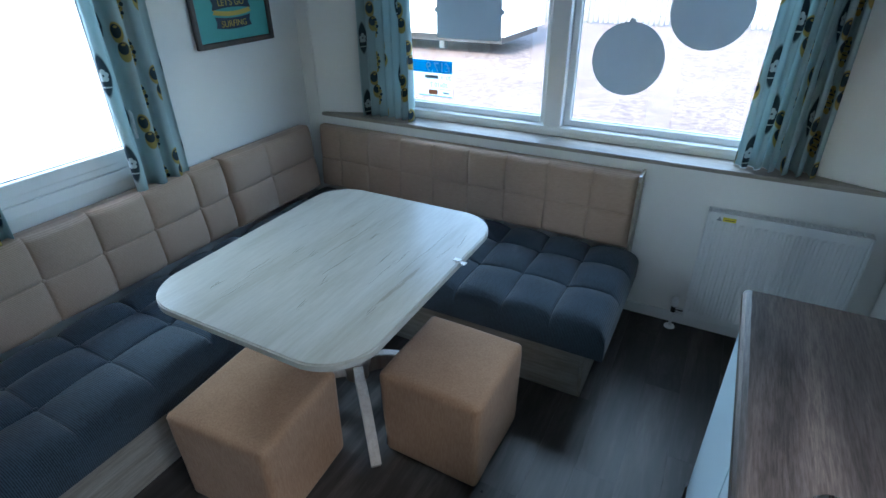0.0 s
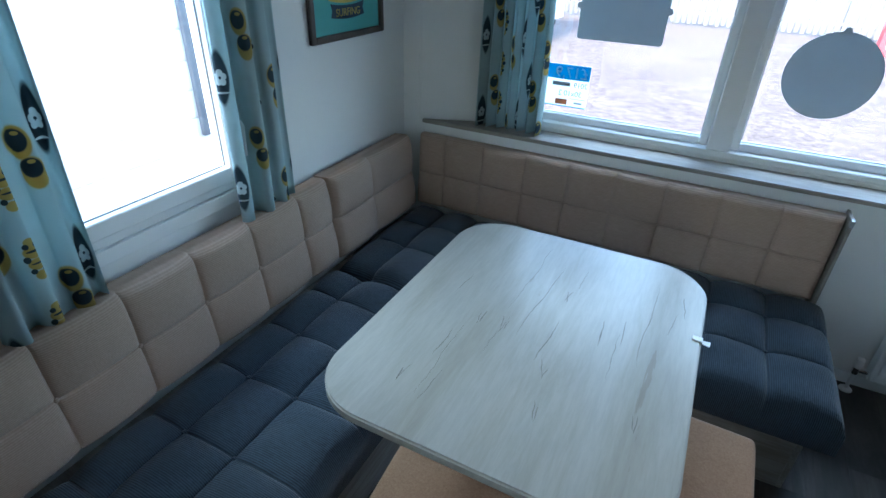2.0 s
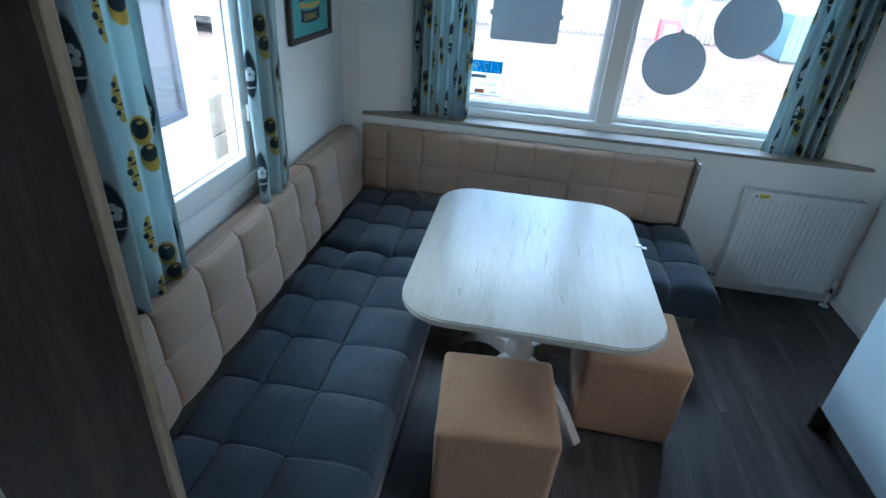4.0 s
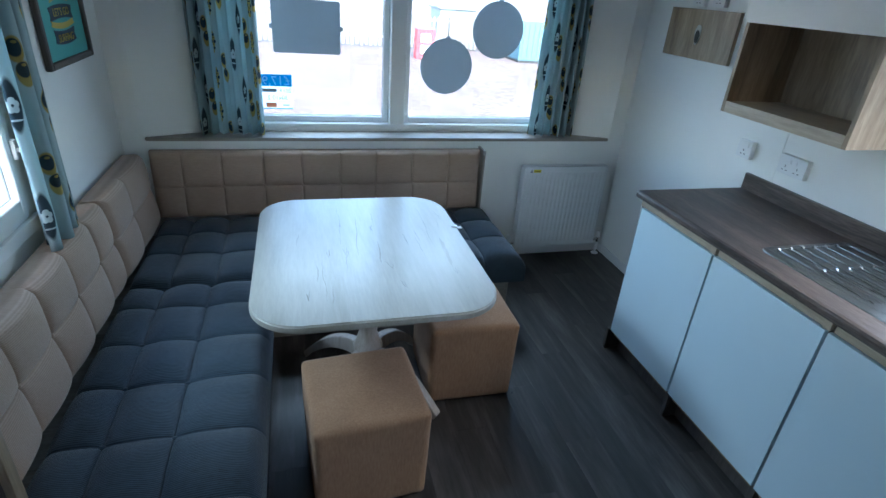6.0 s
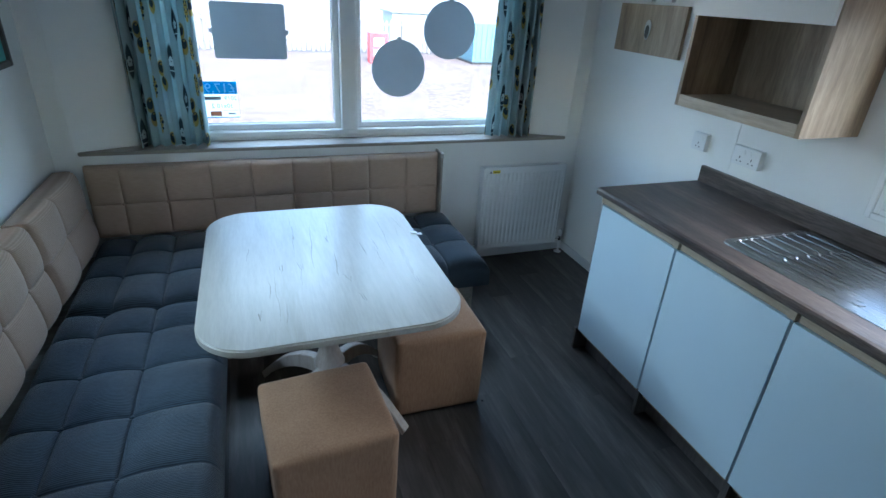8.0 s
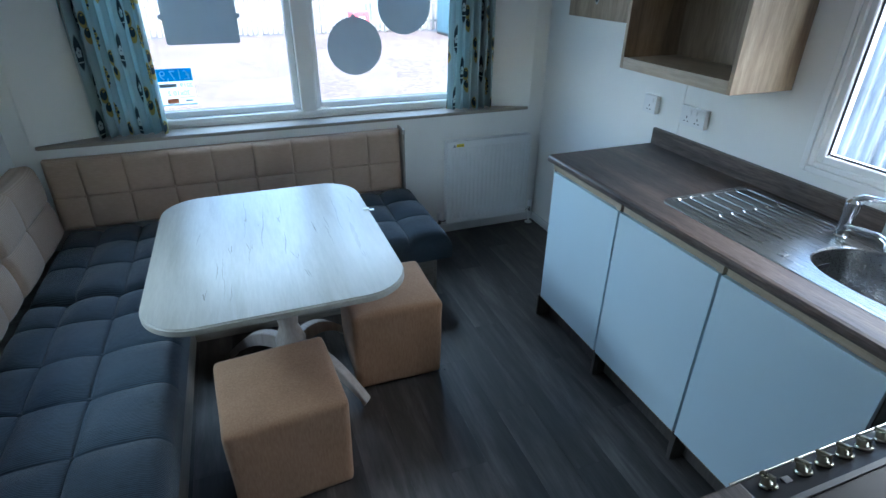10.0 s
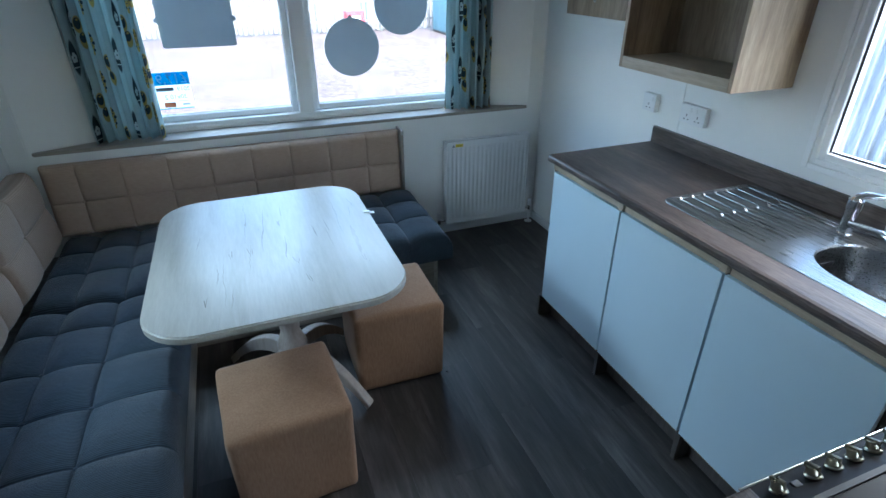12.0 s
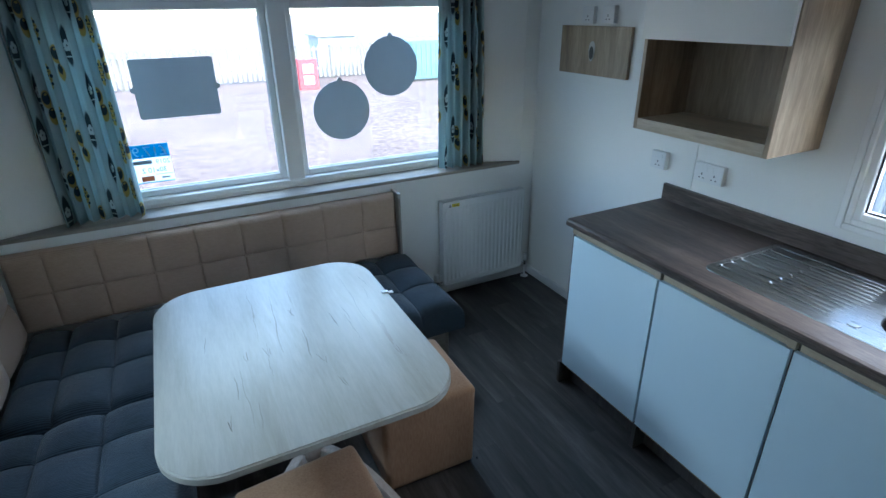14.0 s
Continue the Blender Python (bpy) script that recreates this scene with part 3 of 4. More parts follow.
def pole(name, pts, ends, label):
    p = thing(name, label, "curtain pole")
    part("rod", tube(pts, 0.011, 14), NICKEL, p)
    a, b = Vector(pts[0]), Vector(pts[-1])
    d = (b - a).normalized()
    for e, s in ((a, -1), (b, 1)):
        q = Vector((0, 0, 1)).rotation_difference(d * s).to_matrix().to_4x4()
        bm = lathe([(0.011, 0), (0.016, 0.004), (0.012, 0.012), (0.020, 0.022), (0.024, 0.034), (0.020, 0.046), (0.008, 0.052)], 18)
        bm.transform(Matrix.Translation(e) @ q)
        part("finial", bm, NICKEL, p, smooth=True)
    for e in ends:
        part("bracket", tube(e, 0.007, 10), NICKEL, p)


pole("curtain_pole", [(0.325, 0.052, 1.868), (2.725, 0.052, 1.868)], [[(0.62, 0.052, 1.868), (0.62, 0.15, 1.89)], [(2.45, 0.052, 1.868), (2.45, 0.15, 1.89)]], "satin metal curtain pole across the bay window")
pole("curtain_pole", [(0.02, -2.05, 1.905), (0.02, -0.94, 1.905)], [[(0.02, -2.02, 1.905), (XL, -2.02, 1.91)], [(0.02, -0.965, 1.905), (XL, -0.965, 1.91)]], "satin metal curtain pole above the side window")


# ---- grey placards and the price sticker on the bay window ----
def placard(name, poly, tabs, label):
    bm = prism(poly, 0.217, 0.221, "y")
    t = thing(name, label, "placard", group="placards on the window")
    part("board", bm, BOARD, t)
    for a, b in tabs:
        part("tab", prism(circle(a, b, 0.014, 16), 0.2165, 0.2215, "y"), BOARD, t)


placard("window_placard", rounded_rect(0.758, 1.142, 1.299, 1.588, 0.014, 4), ((0.755, 1.442), (1.145, 1.442)), "grey back of a rectangular placard stuck to the bay window")
placard("window_placard", circle(1.802, 1.255, 0.169, 56), ((1.802, 1.426),), "grey back of a round placard stuck to the bay window")
placard("window_placard", circle(2.125, 1.484, 0.169, 56), ((2.125, 1.655),), "grey back of a round placard stuck to the bay window")

st = thing("price_sticker", "blue and white price sticker seen from behind on the pane", "sticker")
part("backing", box(0.586, 0.851, 0.2215, 0.2245, 0.973, 1.175), STICKWHITE, st)
part("price_band", box(0.586, 0.851, 0.2195, 0.2214, 1.106, 1.175), STICKBLUE, st, "blue band")
# the sticker faces out of doors, so its writing reads mirrored from the room
MIRROR = Matrix.Scale(-1, 4, (1, 0, 0))
def mirrored(name, text, size, x, z, mat, y=0.219):
    lettering(name, text, size, Matrix.Translation((x, y, z)) @ pose(0, 0, 0, 90, 0, 0) @ MIRROR, mat, st)
mirrored("price_text", "£17,9", 0.072, 0.842, 1.115, STICKWHITE)
mirrored("year_text", "2019", 0.034, 0.846, 1.071, PNAVY, 0.2208)
mirrored("size_text", "30x10 2", 0.036, 0.824, 1.028, PNAVY, 0.2208)
part("name_bar", box(0.671, 0.761, 0.2195, 0.2213, 1.073, 1.093), SLATE, st, "dark bar of small print")
part("picture_bar", box(0.696, 0.756, 0.2195, 0.2213, 0.983, 1.010), STICKRED, st, "small orange picture")
part("print_bar", box(0.766, 0.846, 0.2195, 0.2213, 1.014, 1.017), SLATE, st)
part("print_bar", box(0.791, 0.831, 0.2195, 0.2213, 0.991, 1.001), SLATE, st)
part("foot_bar", box(0.626, 0.851, 0.2195, 0.2213, 0.973, 0.978), STICKBLUE, st)

# ---- framed picture ----
pic = thing("framed_picture", "teal surfing print in a dark wooden frame on the wall", "picture")
PY0, PY1, PZ0, PZ1, PX = -0.725, -0.215, 1.308, 1.908, XL
bm = bmesh.new()
ring(bm, PY0, PY1, PZ0, PZ1, 0.026, PX + 0.0005, PX + 0.024, "x")
part("frame", bm, PICFRAME, pic)
part("print", box(PX + 0.001, PX + 0.010, PY0 + 0.026, PY1 - 0.026, PZ0 + 0.026, PZ1 - 0.026), TEAL, pic, "teal printed sheet")


def banner(yc, zc, half, h, mat, bend, x):
    """A waving ribbon on the print, seen from the room."""
    top, bot = [], []
    for i in range(17):
        s = -1 + i / 8
        dz = bend * (s * s - 0.4)
        top.append((yc + s * half, zc + dz + h / 2))
        bot.append((yc + s * half, zc + dz - h / 2))
    poly = top + [(yc + half * 0.92, zc + bend * 0.6)] + bot[::-1] + [(yc - half * 0.92, zc + bend * 0.6)]
    return prism(poly, x, x + 0.0012, "x")


def wallword(text, size, y, z):
    lettering("lettering", text, size, Matrix.Translation((PX + 0.0128, y, z)) @ pose(0, 0, 0, 90, 0, 90), PYEL, pic, "CENTER")


PC = (PY0 + PY1) / 2
part("ribbon", banner(PC, 1.415, 0.115, 0.052, PNAVY, 0.010, PX + 0.0105), PNAVY, pic, "navy ribbon")
wallword("SURFING", 0.042, PC, 1.397)
part("stripe", banner(PC, 1.462, 0.125, 0.022, PYEL, 0.014, PX + 0.0105), PYEL, pic, "yellow stripe")
part("ribbon", banner(PC, 1.508, 0.125, 0.052, PNAVY, -0.010, PX + 0.0105), PNAVY, pic, "navy ribbon")
wallword("LET'S GO", 0.042, PC, 1.495)
part("stripe", banner(PC, 1.562, 0.095, 0.020, PYEL, -0.012, PX + 0.0105), PYEL, pic, "yellow stripe")
part("emblem", prism(rounded_rect(PC - 0.085, PC + 0.085, 1.60, 1.72, 0.05, 8), PX + 0.0105, PX + 0.0117, "x"), PYEL, pic, "yellow shape")
part("emblem_band", prism(rounded_rect(PC - 0.085, PC + 0.085, 1.63, 1.655, 0.010, 4), PX + 0.0122, PX + 0.0130, "x"), PNAVY, pic, "navy band")

# ---- corner bench ----
UP = Matrix.Identity(4)
SEAT_LOW, SEAT_T = 0.262, 0.132
bench = thing("bench_base", "pale oak box base of the corner bench", "bench base")
part("front_panel", box(0.686, 1.964, -0.775, -0.757, 0.0, SEAT_LOW, 0.002), PLINTH, bench)
part("end_panel", box(1.965, 1.983, -0.775, -0.02, 0.0, SEAT_LOW, 0.002), PLINTHY, bench)
part("side_panel", box(0.668, 0.685, -2.405, -0.757, 0.0, SEAT_LOW, 0.002), PLINTHY, bench)
bm = bmesh.new()
add_box(bm, XL + 0.001, 0.6845, -2.405, -0.001, SEAT_LOW - 0.012, SEAT_LOW - 0.001)
add_box(bm, 0.6846, 1.982, -0.76, -0.001, SEAT_LOW - 0.012, SEAT_LOW - 0.001)
part("deck", bm, PLINTH, bench)
part("backrest_end", box(1.993, 2.005, -0.125, -0.001, 0.0, 0.806, 0.003), SILLM, bench, "thin oak board at the backrest's end")
part("end_cap", box(1.992, 2.0065, -0.127, -0.10, 0.778, 0.808, 0.003), NICKEL, bench, "metal corner cap")


def seat(name, x0, x1, y0, y1, us, vs, label, seed, cloth):
    s = thing(name, label, "seat cushion", group="bench cushions")
    tufted(x0, x1, y0, y1, us, vs, SEAT_T, 0.028, 0.060, Matrix.Translation((0, 0, SEAT_LOW)), "padding", cloth, s, 0.006, seed, sag=0.010)
    for u in us:
        for v in vs:
            dome((u, v, SEAT_LOW + SEAT_T - 0.001), (0, 0, 1), 0.009, "button", cloth, s)


SEATL = "dark slate blue corded seat cushion, buttoned, on the bench"
seat("seat_cushion", 0.08, 0.720, -2.40, -0.855, [0.250, 0.450], [-2.07, -1.81, -1.55, -1.30, -1.055], SEATL, 1, NAVY)
seat("seat_cushion", 0.08, 0.710, -0.845, -0.08, [0.265, 0.460], [-0.55, -0.32], SEATL, 2, NAVY)
seat("seat_cushion", 0.720, 2.058, -0.815, -0.08, [0.95, 1.165, 1.385, 1.605, 1.82], [-0.53, -0.29], SEATL, 3, NAVYX)


def backrest(name, m, u0, u1, us, h, label, seed, thick=0.085, low=0.48, puff=0.022):
    b = thing(name, label, "backrest cushion", group="bench cushions")
    tufted(u0, u1, 0.0, h, us, [h * low], thick, puff, 0.034, m, "padding", TAUPE, b, 0.006, seed)
    for u in us:
        dome(m @ Vector((u, h * low, thick + 0.001)), m.to_3x3() @ Vector((0, 0, 1)), 0.008, "button", TAUPE, b)


def lay(origin, along, up):
    a, u = Vector(along).normalized(), Vector(up).normalized()
    n = a.cross(u).normalized()
    return Matrix(((a.x, u.x, n.x, origin[0]), (a.y, u.y, n.y, origin[1]), (a.z, u.z, n.z, origin[2]), (0, 0, 0, 1)))


BACKL = "taupe corded backrest cushion, buttoned, along the wall"
# front backrest: faces -y, leaning a little
backrest("backrest_cushion", lay((0.0, -0.040, 0.408), (1, 0, 0), (0, 0.07, 1)), 0.075, 1.990, [0.235, 0.445, 0.670, 0.885, 1.105, 1.323, 1.546, 1.775], 0.384, BACKL, 5, 0.07, 0.48, 0.013)
# side backrests: face +x
MS = lay((0.004, 0.0, 0.408), (0, 1, 0), (-0.10, 0, 1))
backrest("backrest_cushion", MS, -2.40, -0.812, [-2.245, -2.003, -1.757, -1.509, -1.263, -1.008], 0.385, BACKL, 6, 0.085, 0.51)
backrest("backrest_cushion", MS, -0.806, -0.135, [-0.52], 0.390, BACKL, 7, 0.095, 0.51)

# ---- dining table ----
tb = thing("dining_table", "whitewashed oak dining table with rounded corners and a pedestal", "table")
bm = prism(rounded_rect(0.686, 1.547, -1.766, -0.694, 0.17, 14), 0.712, 0.741, bevel=0.005, seg=3)
part("tabletop", bm, TABLE, tb, "pale whitewashed oak top with fine cracks", smooth=True)
CRACKM = painted("grain_dark", (0.23, 0.205, 0.17), 0.5, 0.3, 30.0)
rc = random.Random(11)
bm = bmesh.new()


def crack(x, y, ln, w, lean, ph):
    """A wandering tapered line of dark grain on the top."""
    edge, steps = [], 26
    for k in range(steps + 1):
        f = k / steps
        yy = y + ln * f
        if yy > -0.76:
            break
        xx = x + lean * ln * f + 0.010 * noise.noise(Vector((ph, f * ln * 9, 0.3))) + 0.003 * noise.noise(Vector((ph, f * ln * 40, 5.0)))
        ww = w * (math.sin(math.pi * min(max(f, 0.02), 0.98)) ** 0.6) * (0.55 + 0.9 * abs(noise.noise(Vector((ph * 3, f * ln * 30, 2.0)))))
        edge.append((bm.verts.new((xx - ww, yy, 0.7413)), bm.verts.new((xx + ww, yy, 0.7413))))
    for p, q in zip(edge, edge[1:]):
        bm.faces.new((p[0], p[1], q[1], q[0]))


for i in range(15):
    crack(rc.uniform(0.74, 1.49), rc.uniform(-1.70, -1.0), rc.choice((0.12, 0.2, 0.3, 0.42)), rc.uniform(0.0009, 0.0020), rc.uniform(-0.10, 0.10), rc.uniform(0, 50))
for i in range(7):
    kx, ky, ph = rc.uniform(0.78, 1.47), rc.uniform(-1.65, -0.9), rc.uniform(0, 50)
    for j in range(2):
        crack(kx + rc.uniform(-0.006, 0.006), ky + rc.uniform(-0.01, 0.01), rc.uniform(0.035, 0.07), rc.uniform(0.0010, 0.0022), rc.uniform(-0.2, 0.2), ph + j)
tagged(part("grain_cracks", bm, CRACKM, tb, "fine dark cracks of the oak print"), kind="stuff")
TX, TY = 1.130, -1.222
ped = part("column", lathe([(0.050, 0.14), (0.052, 0.19), (0.062, 0.21), (0.066, 0.24), (0.052, 0.275), (0.040, 0.31), (0.046, 0.36), (0.058, 0.42), (0.060, 0.50), (0.048, 0.57), (0.040, 0.61), (0.055, 0.64), (0.060, 0.67), (0.045, 0.69)], 28, (TX, TY, 0)), PEDESTAL, tb, smooth=True)
part("top_plate", box(TX - 0.17, TX + 0.17, TY - 0.17, TY + 0.17, 0.69, 0.7115, 0.004), PEDESTAL, tb)


def curved_leg(angle):
    """A flat sabre leg that sweeps out from the column to the floor."""
    up, lo = [], []
    for i in range(13):
        s = i / 12
        r = 0.035 + 0.355 * s
        zt = 0.235 - 0.205 * s ** 1.3 + 0.045 * math.sin(math.pi * s)
        th = 0.085 - 0.05 * s
        up.append((r, zt))
        lo.append((r - 0.012 * (1 - s), max(0.0, zt - th)))
    lo[-1] = (0.375, 0.0)
    bm = prism(up + lo[::-1], -0.020, 0.020, "y", bevel=0.003)
    bm.transform(Matrix.Translation((TX, TY, 0)) @ pose(0, 0, 0, 0, 0, angle))
    part("leg", bm, PEDESTAL, tb)


for a in (45, 135, 225, 315):
    curved_leg(a)
clip = thing("table_clip", "small white plastic clip on the table's edge", "clip")
part("clip_body", box(1.522, 1.549, -1.088, -1.070, 0.7415, 0.7455, 0.001), WHITE, clip)
part("tag", prism([(1.549, -1.086), (1.569, -1.092), (1.571, -1.070), (1.549, -1.072)], 0.735, 0.7375), WHITE, clip)

# ---- cube stools ----
def cube_stool(cx, cy, sx, sy, rz, seed, label):
    s = thing("cube_stool", label, "stool", (cx, cy, 0), "cube stools", rz=rz)
    bm = box(-sx / 2, sx / 2, -sy / 2, sy / 2, 0.006, 0.405, 0.030, 4)
    bmesh.ops.subdivide_edges(bm, edges=[e for e in bm.edges if e.calc_length() > 0.2], cuts=9, use_grid_fill=True)
    for v in bm.verts:
        t = v.co.z / 0.4
        v.co.x *= 0.965 + 0.03 * t
        v.co.y *= 0.965 + 0.03 * t
        v.co += Vector((noise.noise(v.co * 6 + Vector((seed, 0, 0))), noise.noise(v.co * 6 + Vector((0, seed, 3))), 0.0)) * 0.003
        if v.co.z > 0.39:
            v.co.z += 0.012 * max(0, 1 - (abs(v.co.x) / (sx / 2)) ** 3) * max(0, 1 - (abs(v.co.y) / (sy / 2)) ** 3)
    part("upholstery", bm, TAN, s, smooth=True)
    for x in (-1, 1):
        for y in (-1, 1):
            part("glide", lathe([(0.014, 0), (0.014, 0.0065)], 10, (x * sx * 0.36, y * sy * 0.36, 0)), BLACK, s)


cube_stool(1.054, -1.680, 0.412, 0.408, 4.2, 1.0, "tan corded cube stool at the table's end")
cube_stool(1.582, -1.208, 0.408, 0.408, -1.0, 5.0, "tan corded cube stool at the table's long side")

# ---- radiator ----
rad = thing("radiator", "white ribbed panel radiator with a yellow warning label", "radiator")
RX0, RX1, RZ0, RZ1, RY = 2.308, 2.932, 0.090, 0.680, -0.078
bm = bmesh.new()
n = 19
xs, prof = [], []
pitch = (RX1 - RX0 - 0.03) / n
poly = []
for i in range(n):
    x0 = RX0 + 0.015 + i * pitch
    poly += [(x0, 0.0), (x0 + pitch * 0.32, 0.0), (x0 + pitch * 0.48, -0.004), (x0 + pitch * 0.84, -0.004)]
poly.append((RX1 - 0.015, 0.0))
z_in0, z_in1 = RZ0 + 0.045, RZ1 - 0.05
verts = []
for x, d in poly:
    verts.append([bm.verts.new((x, RY, RZ0 + 0.006)), bm.verts.new((x, RY, z_in0 - 0.012)), bm.verts.new((x, RY + (0.004 if d == 0 else 0), z_in0)), bm.verts.new((x, RY + (0.004 if d == 0 else 0), z_in1)), bm.verts.new((x, RY, z_in1 + 0.012)), bm.verts.new((x, RY, RZ1 - 0.004))])
for a, b in zip(verts, verts[1:]):
    for k in range(5):
        bm.faces.new((a[k], b[k], b[k + 1], a[k + 1]))
part("front_panel", bm, ENAMEL, rad, smooth=False)
bm = bmesh.new()
add_box(bm, RX0, RX0 + 0.0149, RY - 0.001, RY + 0.062, RZ0, RZ1, 0.005)
add_box(bm, RX1 - 0.0149, RX1, RY - 0.001, RY + 0.062, RZ0, RZ1, 0.005)
add_box(bm, RX0 + 0.015, RX1 - 0.015, RY - 0.001, RY + 0.012, RZ1 - 0.0045, RZ1 + 0.002, 0.001)
add_box(bm, RX0 + 0.015, RX1 - 0.015, RY - 0.001, RY + 0.012, RZ0, RZ0 + 0.0065, 0.001)
add_box(bm, RX0 + 0.015, RX1 - 0.015, RY + 0.055, RY + 0.062, RZ0, RZ1, 0.001)
part("casing", bm, ENAMEL, rad)
bm = bmesh.new()
for i in range(30):
    x = RX0 + 0.018 + i * (RX1 - RX0 - 0.04) / 29
    add_box(bm, x, x + 0.0035, RY + 0.012, RY + 0.054, RZ1 - 0.008, RZ1 - 0.001)
for k in range(3):
    y = RY + 0.018 + k * 0.014
    add_box(bm, RX0 + 0.016, RX1 - 0.016, y, y + 0.002, RZ1 - 0.014, RZ1 - 0.0085)
part("top_grille", bm, ENAMEL, rad)
part("warning_label", box(RX0 + 0.065, RX0 + 0.118, RY - 0.0025, RY - 0.0012, RZ1 - 0.036, RZ1 - 0.016), LABELYEL, rad, "small yellow warning label")
part("label_print", box(RX0 + 0.075, RX0 + 0.112, RY - 0.0034, RY - 0.0026, RZ1 - 0.030, RZ1 - 0.027), BLACK, rad)
part("triangle", prism([(RX0 + 0.040, RZ1 - 0.036), (RX0 + 0.062, RZ1 - 0.036), (RX0 + 0.051, RZ1 - 0.016)], RY - 0.0025, RY - 0.0012, "y"), SLATE, rad)
for x in (RX0 + 0.08, RX1 - 0.08):
    part("wall_bracket", box(x - 0.02, x + 0.02, RY + 0.062, -0.0005, 0.2, 0.62), ENAMEL, rad)
for sx, x in ((-1, RX0), (1, RX1)):
    vx = x + sx * 0.045
    v = part("valve", lathe([(0.012, 0.095), (0.014, 0.10), (0.014, 0.128), (0.010, 0.132)], 14, (vx, -0.058, 0)), CHROME, rad, "chrome radiator valve", True)
    part("cap", lathe([(0.016, 0.133), (0.017, 0.14), (0.015, 0.175), (0.008, 0.182)], 16, (vx, -0.058, 0)), WHITE, v, "white plastic cap", True)
    part("tail", tube([(vx, -0.058, 0.115), (x, -0.058, 0.115)], 0.009, 10), CHROME, rad)
    part("pipe", tube([(vx, -0.058, 0.096), (vx, -0.058, 0.004)], 0.0075, 10), WHITE, rad)
    part("pipe_collar", lathe([(0.027, 0.0), (0.026, 0.005), (0.012, 0.010)], 18, (vx, -0.058, 0)), WHITE, rad, smooth=True)

# ---- kitchen ----
KX = 2.440
EDGES = [(-1.644, -1.156), (-2.162, -1.655), (-2.690, -2.173)]
def base_unit(y0, y1, first, label):
    u = thing("base_unit", label, "kitchen unit", group="kitchen base units")
    x1 = XR - 0.002
    bm = bmesh.new()
    add_box(bm, KX + 0.020, x1, y1 + (0.010 if first else -0.0145), y1 + (0.028 if first else 0.0035), 0.0, 0.8738)
    part("side_panel", bm, CARCASS, u)
    part("side_panel", box(KX + 0.020, x1, y0 - 0.003, y0 + 0.0145, 0.0, 0.8738), CARCASS, u)
    part("back_panel", box(x1 - 0.012, x1, y0 + 0.015, y1 - 0.015, 0.1, 0.8738), OAK, u)
    part("floor_panel", box(KX + 0.021, x1 - 0.013, y0 + 0.015, y1 - 0.015, 0.100, 0.116), OAK, u)
    part("top_rail", box(KX + 0.006, KX + 0.024, y0 + 0.018, y1 - 0.012 + (0.03 if first else 0), 0.840, 0.8735, 0.002), OAKH, u, "pale oak finger rail")
    part("foot", box(KX - 0.004, KX + 0.0185, y1 + (0.010 if first else -0.0145), y1 + (0.028 if first else 0.0035), 0.0, 0.126, 0.001), CARCASS, u)
    part("rail_stub", box(KX + 0.001, KX + 0.026, y0 - 0.012, y0 + 0.016, 0.838, 0.8738, 0.002), OAKH, u)
    part("kick_board", box(KX + 0.062, KX + 0.078, y0 + 0.015, y1 - 0.015, 0.0, 0.099), CARCASS, u)
    part("door", box(KX, KX + 0.0175, y0, y1, 0.128, 0.834, 0.0015), DOORW, u, "pale blue slab door")


base_unit(*EDGES[0], True, "pale blue slab-door kitchen base unit at the run's end")
base_unit(*EDGES[1], False, "pale blue slab-door kitchen base unit with pale oak carcass")
base_unit(*EDGES[2], False, "pale blue slab-door kitchen base unit under the sink")

# worktop with a hole for the bowl
SX0, SX1, SY0, SY1 = 2.540, 2.995, -2.82, -1.745
BX, BY, BR = 2.765, -2.470, (0.160, 0.222)
wt = thing("worktop", "dark brown wood-grain laminate worktop with a rounded edge", "worktop")
nose = [(2.424, 0.883), (2.428, 0.876), (2.440, 0.874), (XR - 0.001, 0.874), (XR - 0.001, 0.908), (2.444, 0.908), (2.432, 0.905), (2.425, 0.897)]
bm = bmesh.new()
add_prism(bm, nose, -2.235, -1.112, "y")
mid = [(2.424, 0.883), (2.428, 0.876), (2.440, 0.874), (2.595, 0.874), (2.595, 0.908), (2.444, 0.908), (2.432, 0.905), (2.425, 0.897)]
add_prism(bm, mid, -2.80, -2.2351, "y")
add_box(bm, 2.935, XR - 0.001, -2.80, -2.2351, 0.859, 0.908)
add_box(bm, 2.424, XR - 0.001, -3.42, -2.8001, 0.859, 0.908)
part("slab", bm, WORKTOP, wt, smooth=False)
part("upstand", box(XR - 0.021, XR - 0.001, -3.42, -1.118, 0.9085, 0.990, 0.003), WORKTOP, wt)
wr = thing("worktop_end", "short dark laminate worktop beside the cooker", "worktop")
part("slab", box(1.53, 1.802, -3.40, -2.815, 0.867, 0.908, 0.005), WORKTOP, wr)
part("cabinet_body", box(1.545, 1.800, -3.39, -2.848, 0.0, 0.8735), OAK, wr)
part("door", box(1.546, 1.799, -2.8475, -2.830, 0.1, 0.806, 0.0015), DOORW, wr)
filler = thing("corner_unit", "pale oak filler unit beside the cooker", "kitchen unit")
part("body", box(2.345, 2.4239, -3.40, -2.81, 0.0, 0.8735), OAK, filler)

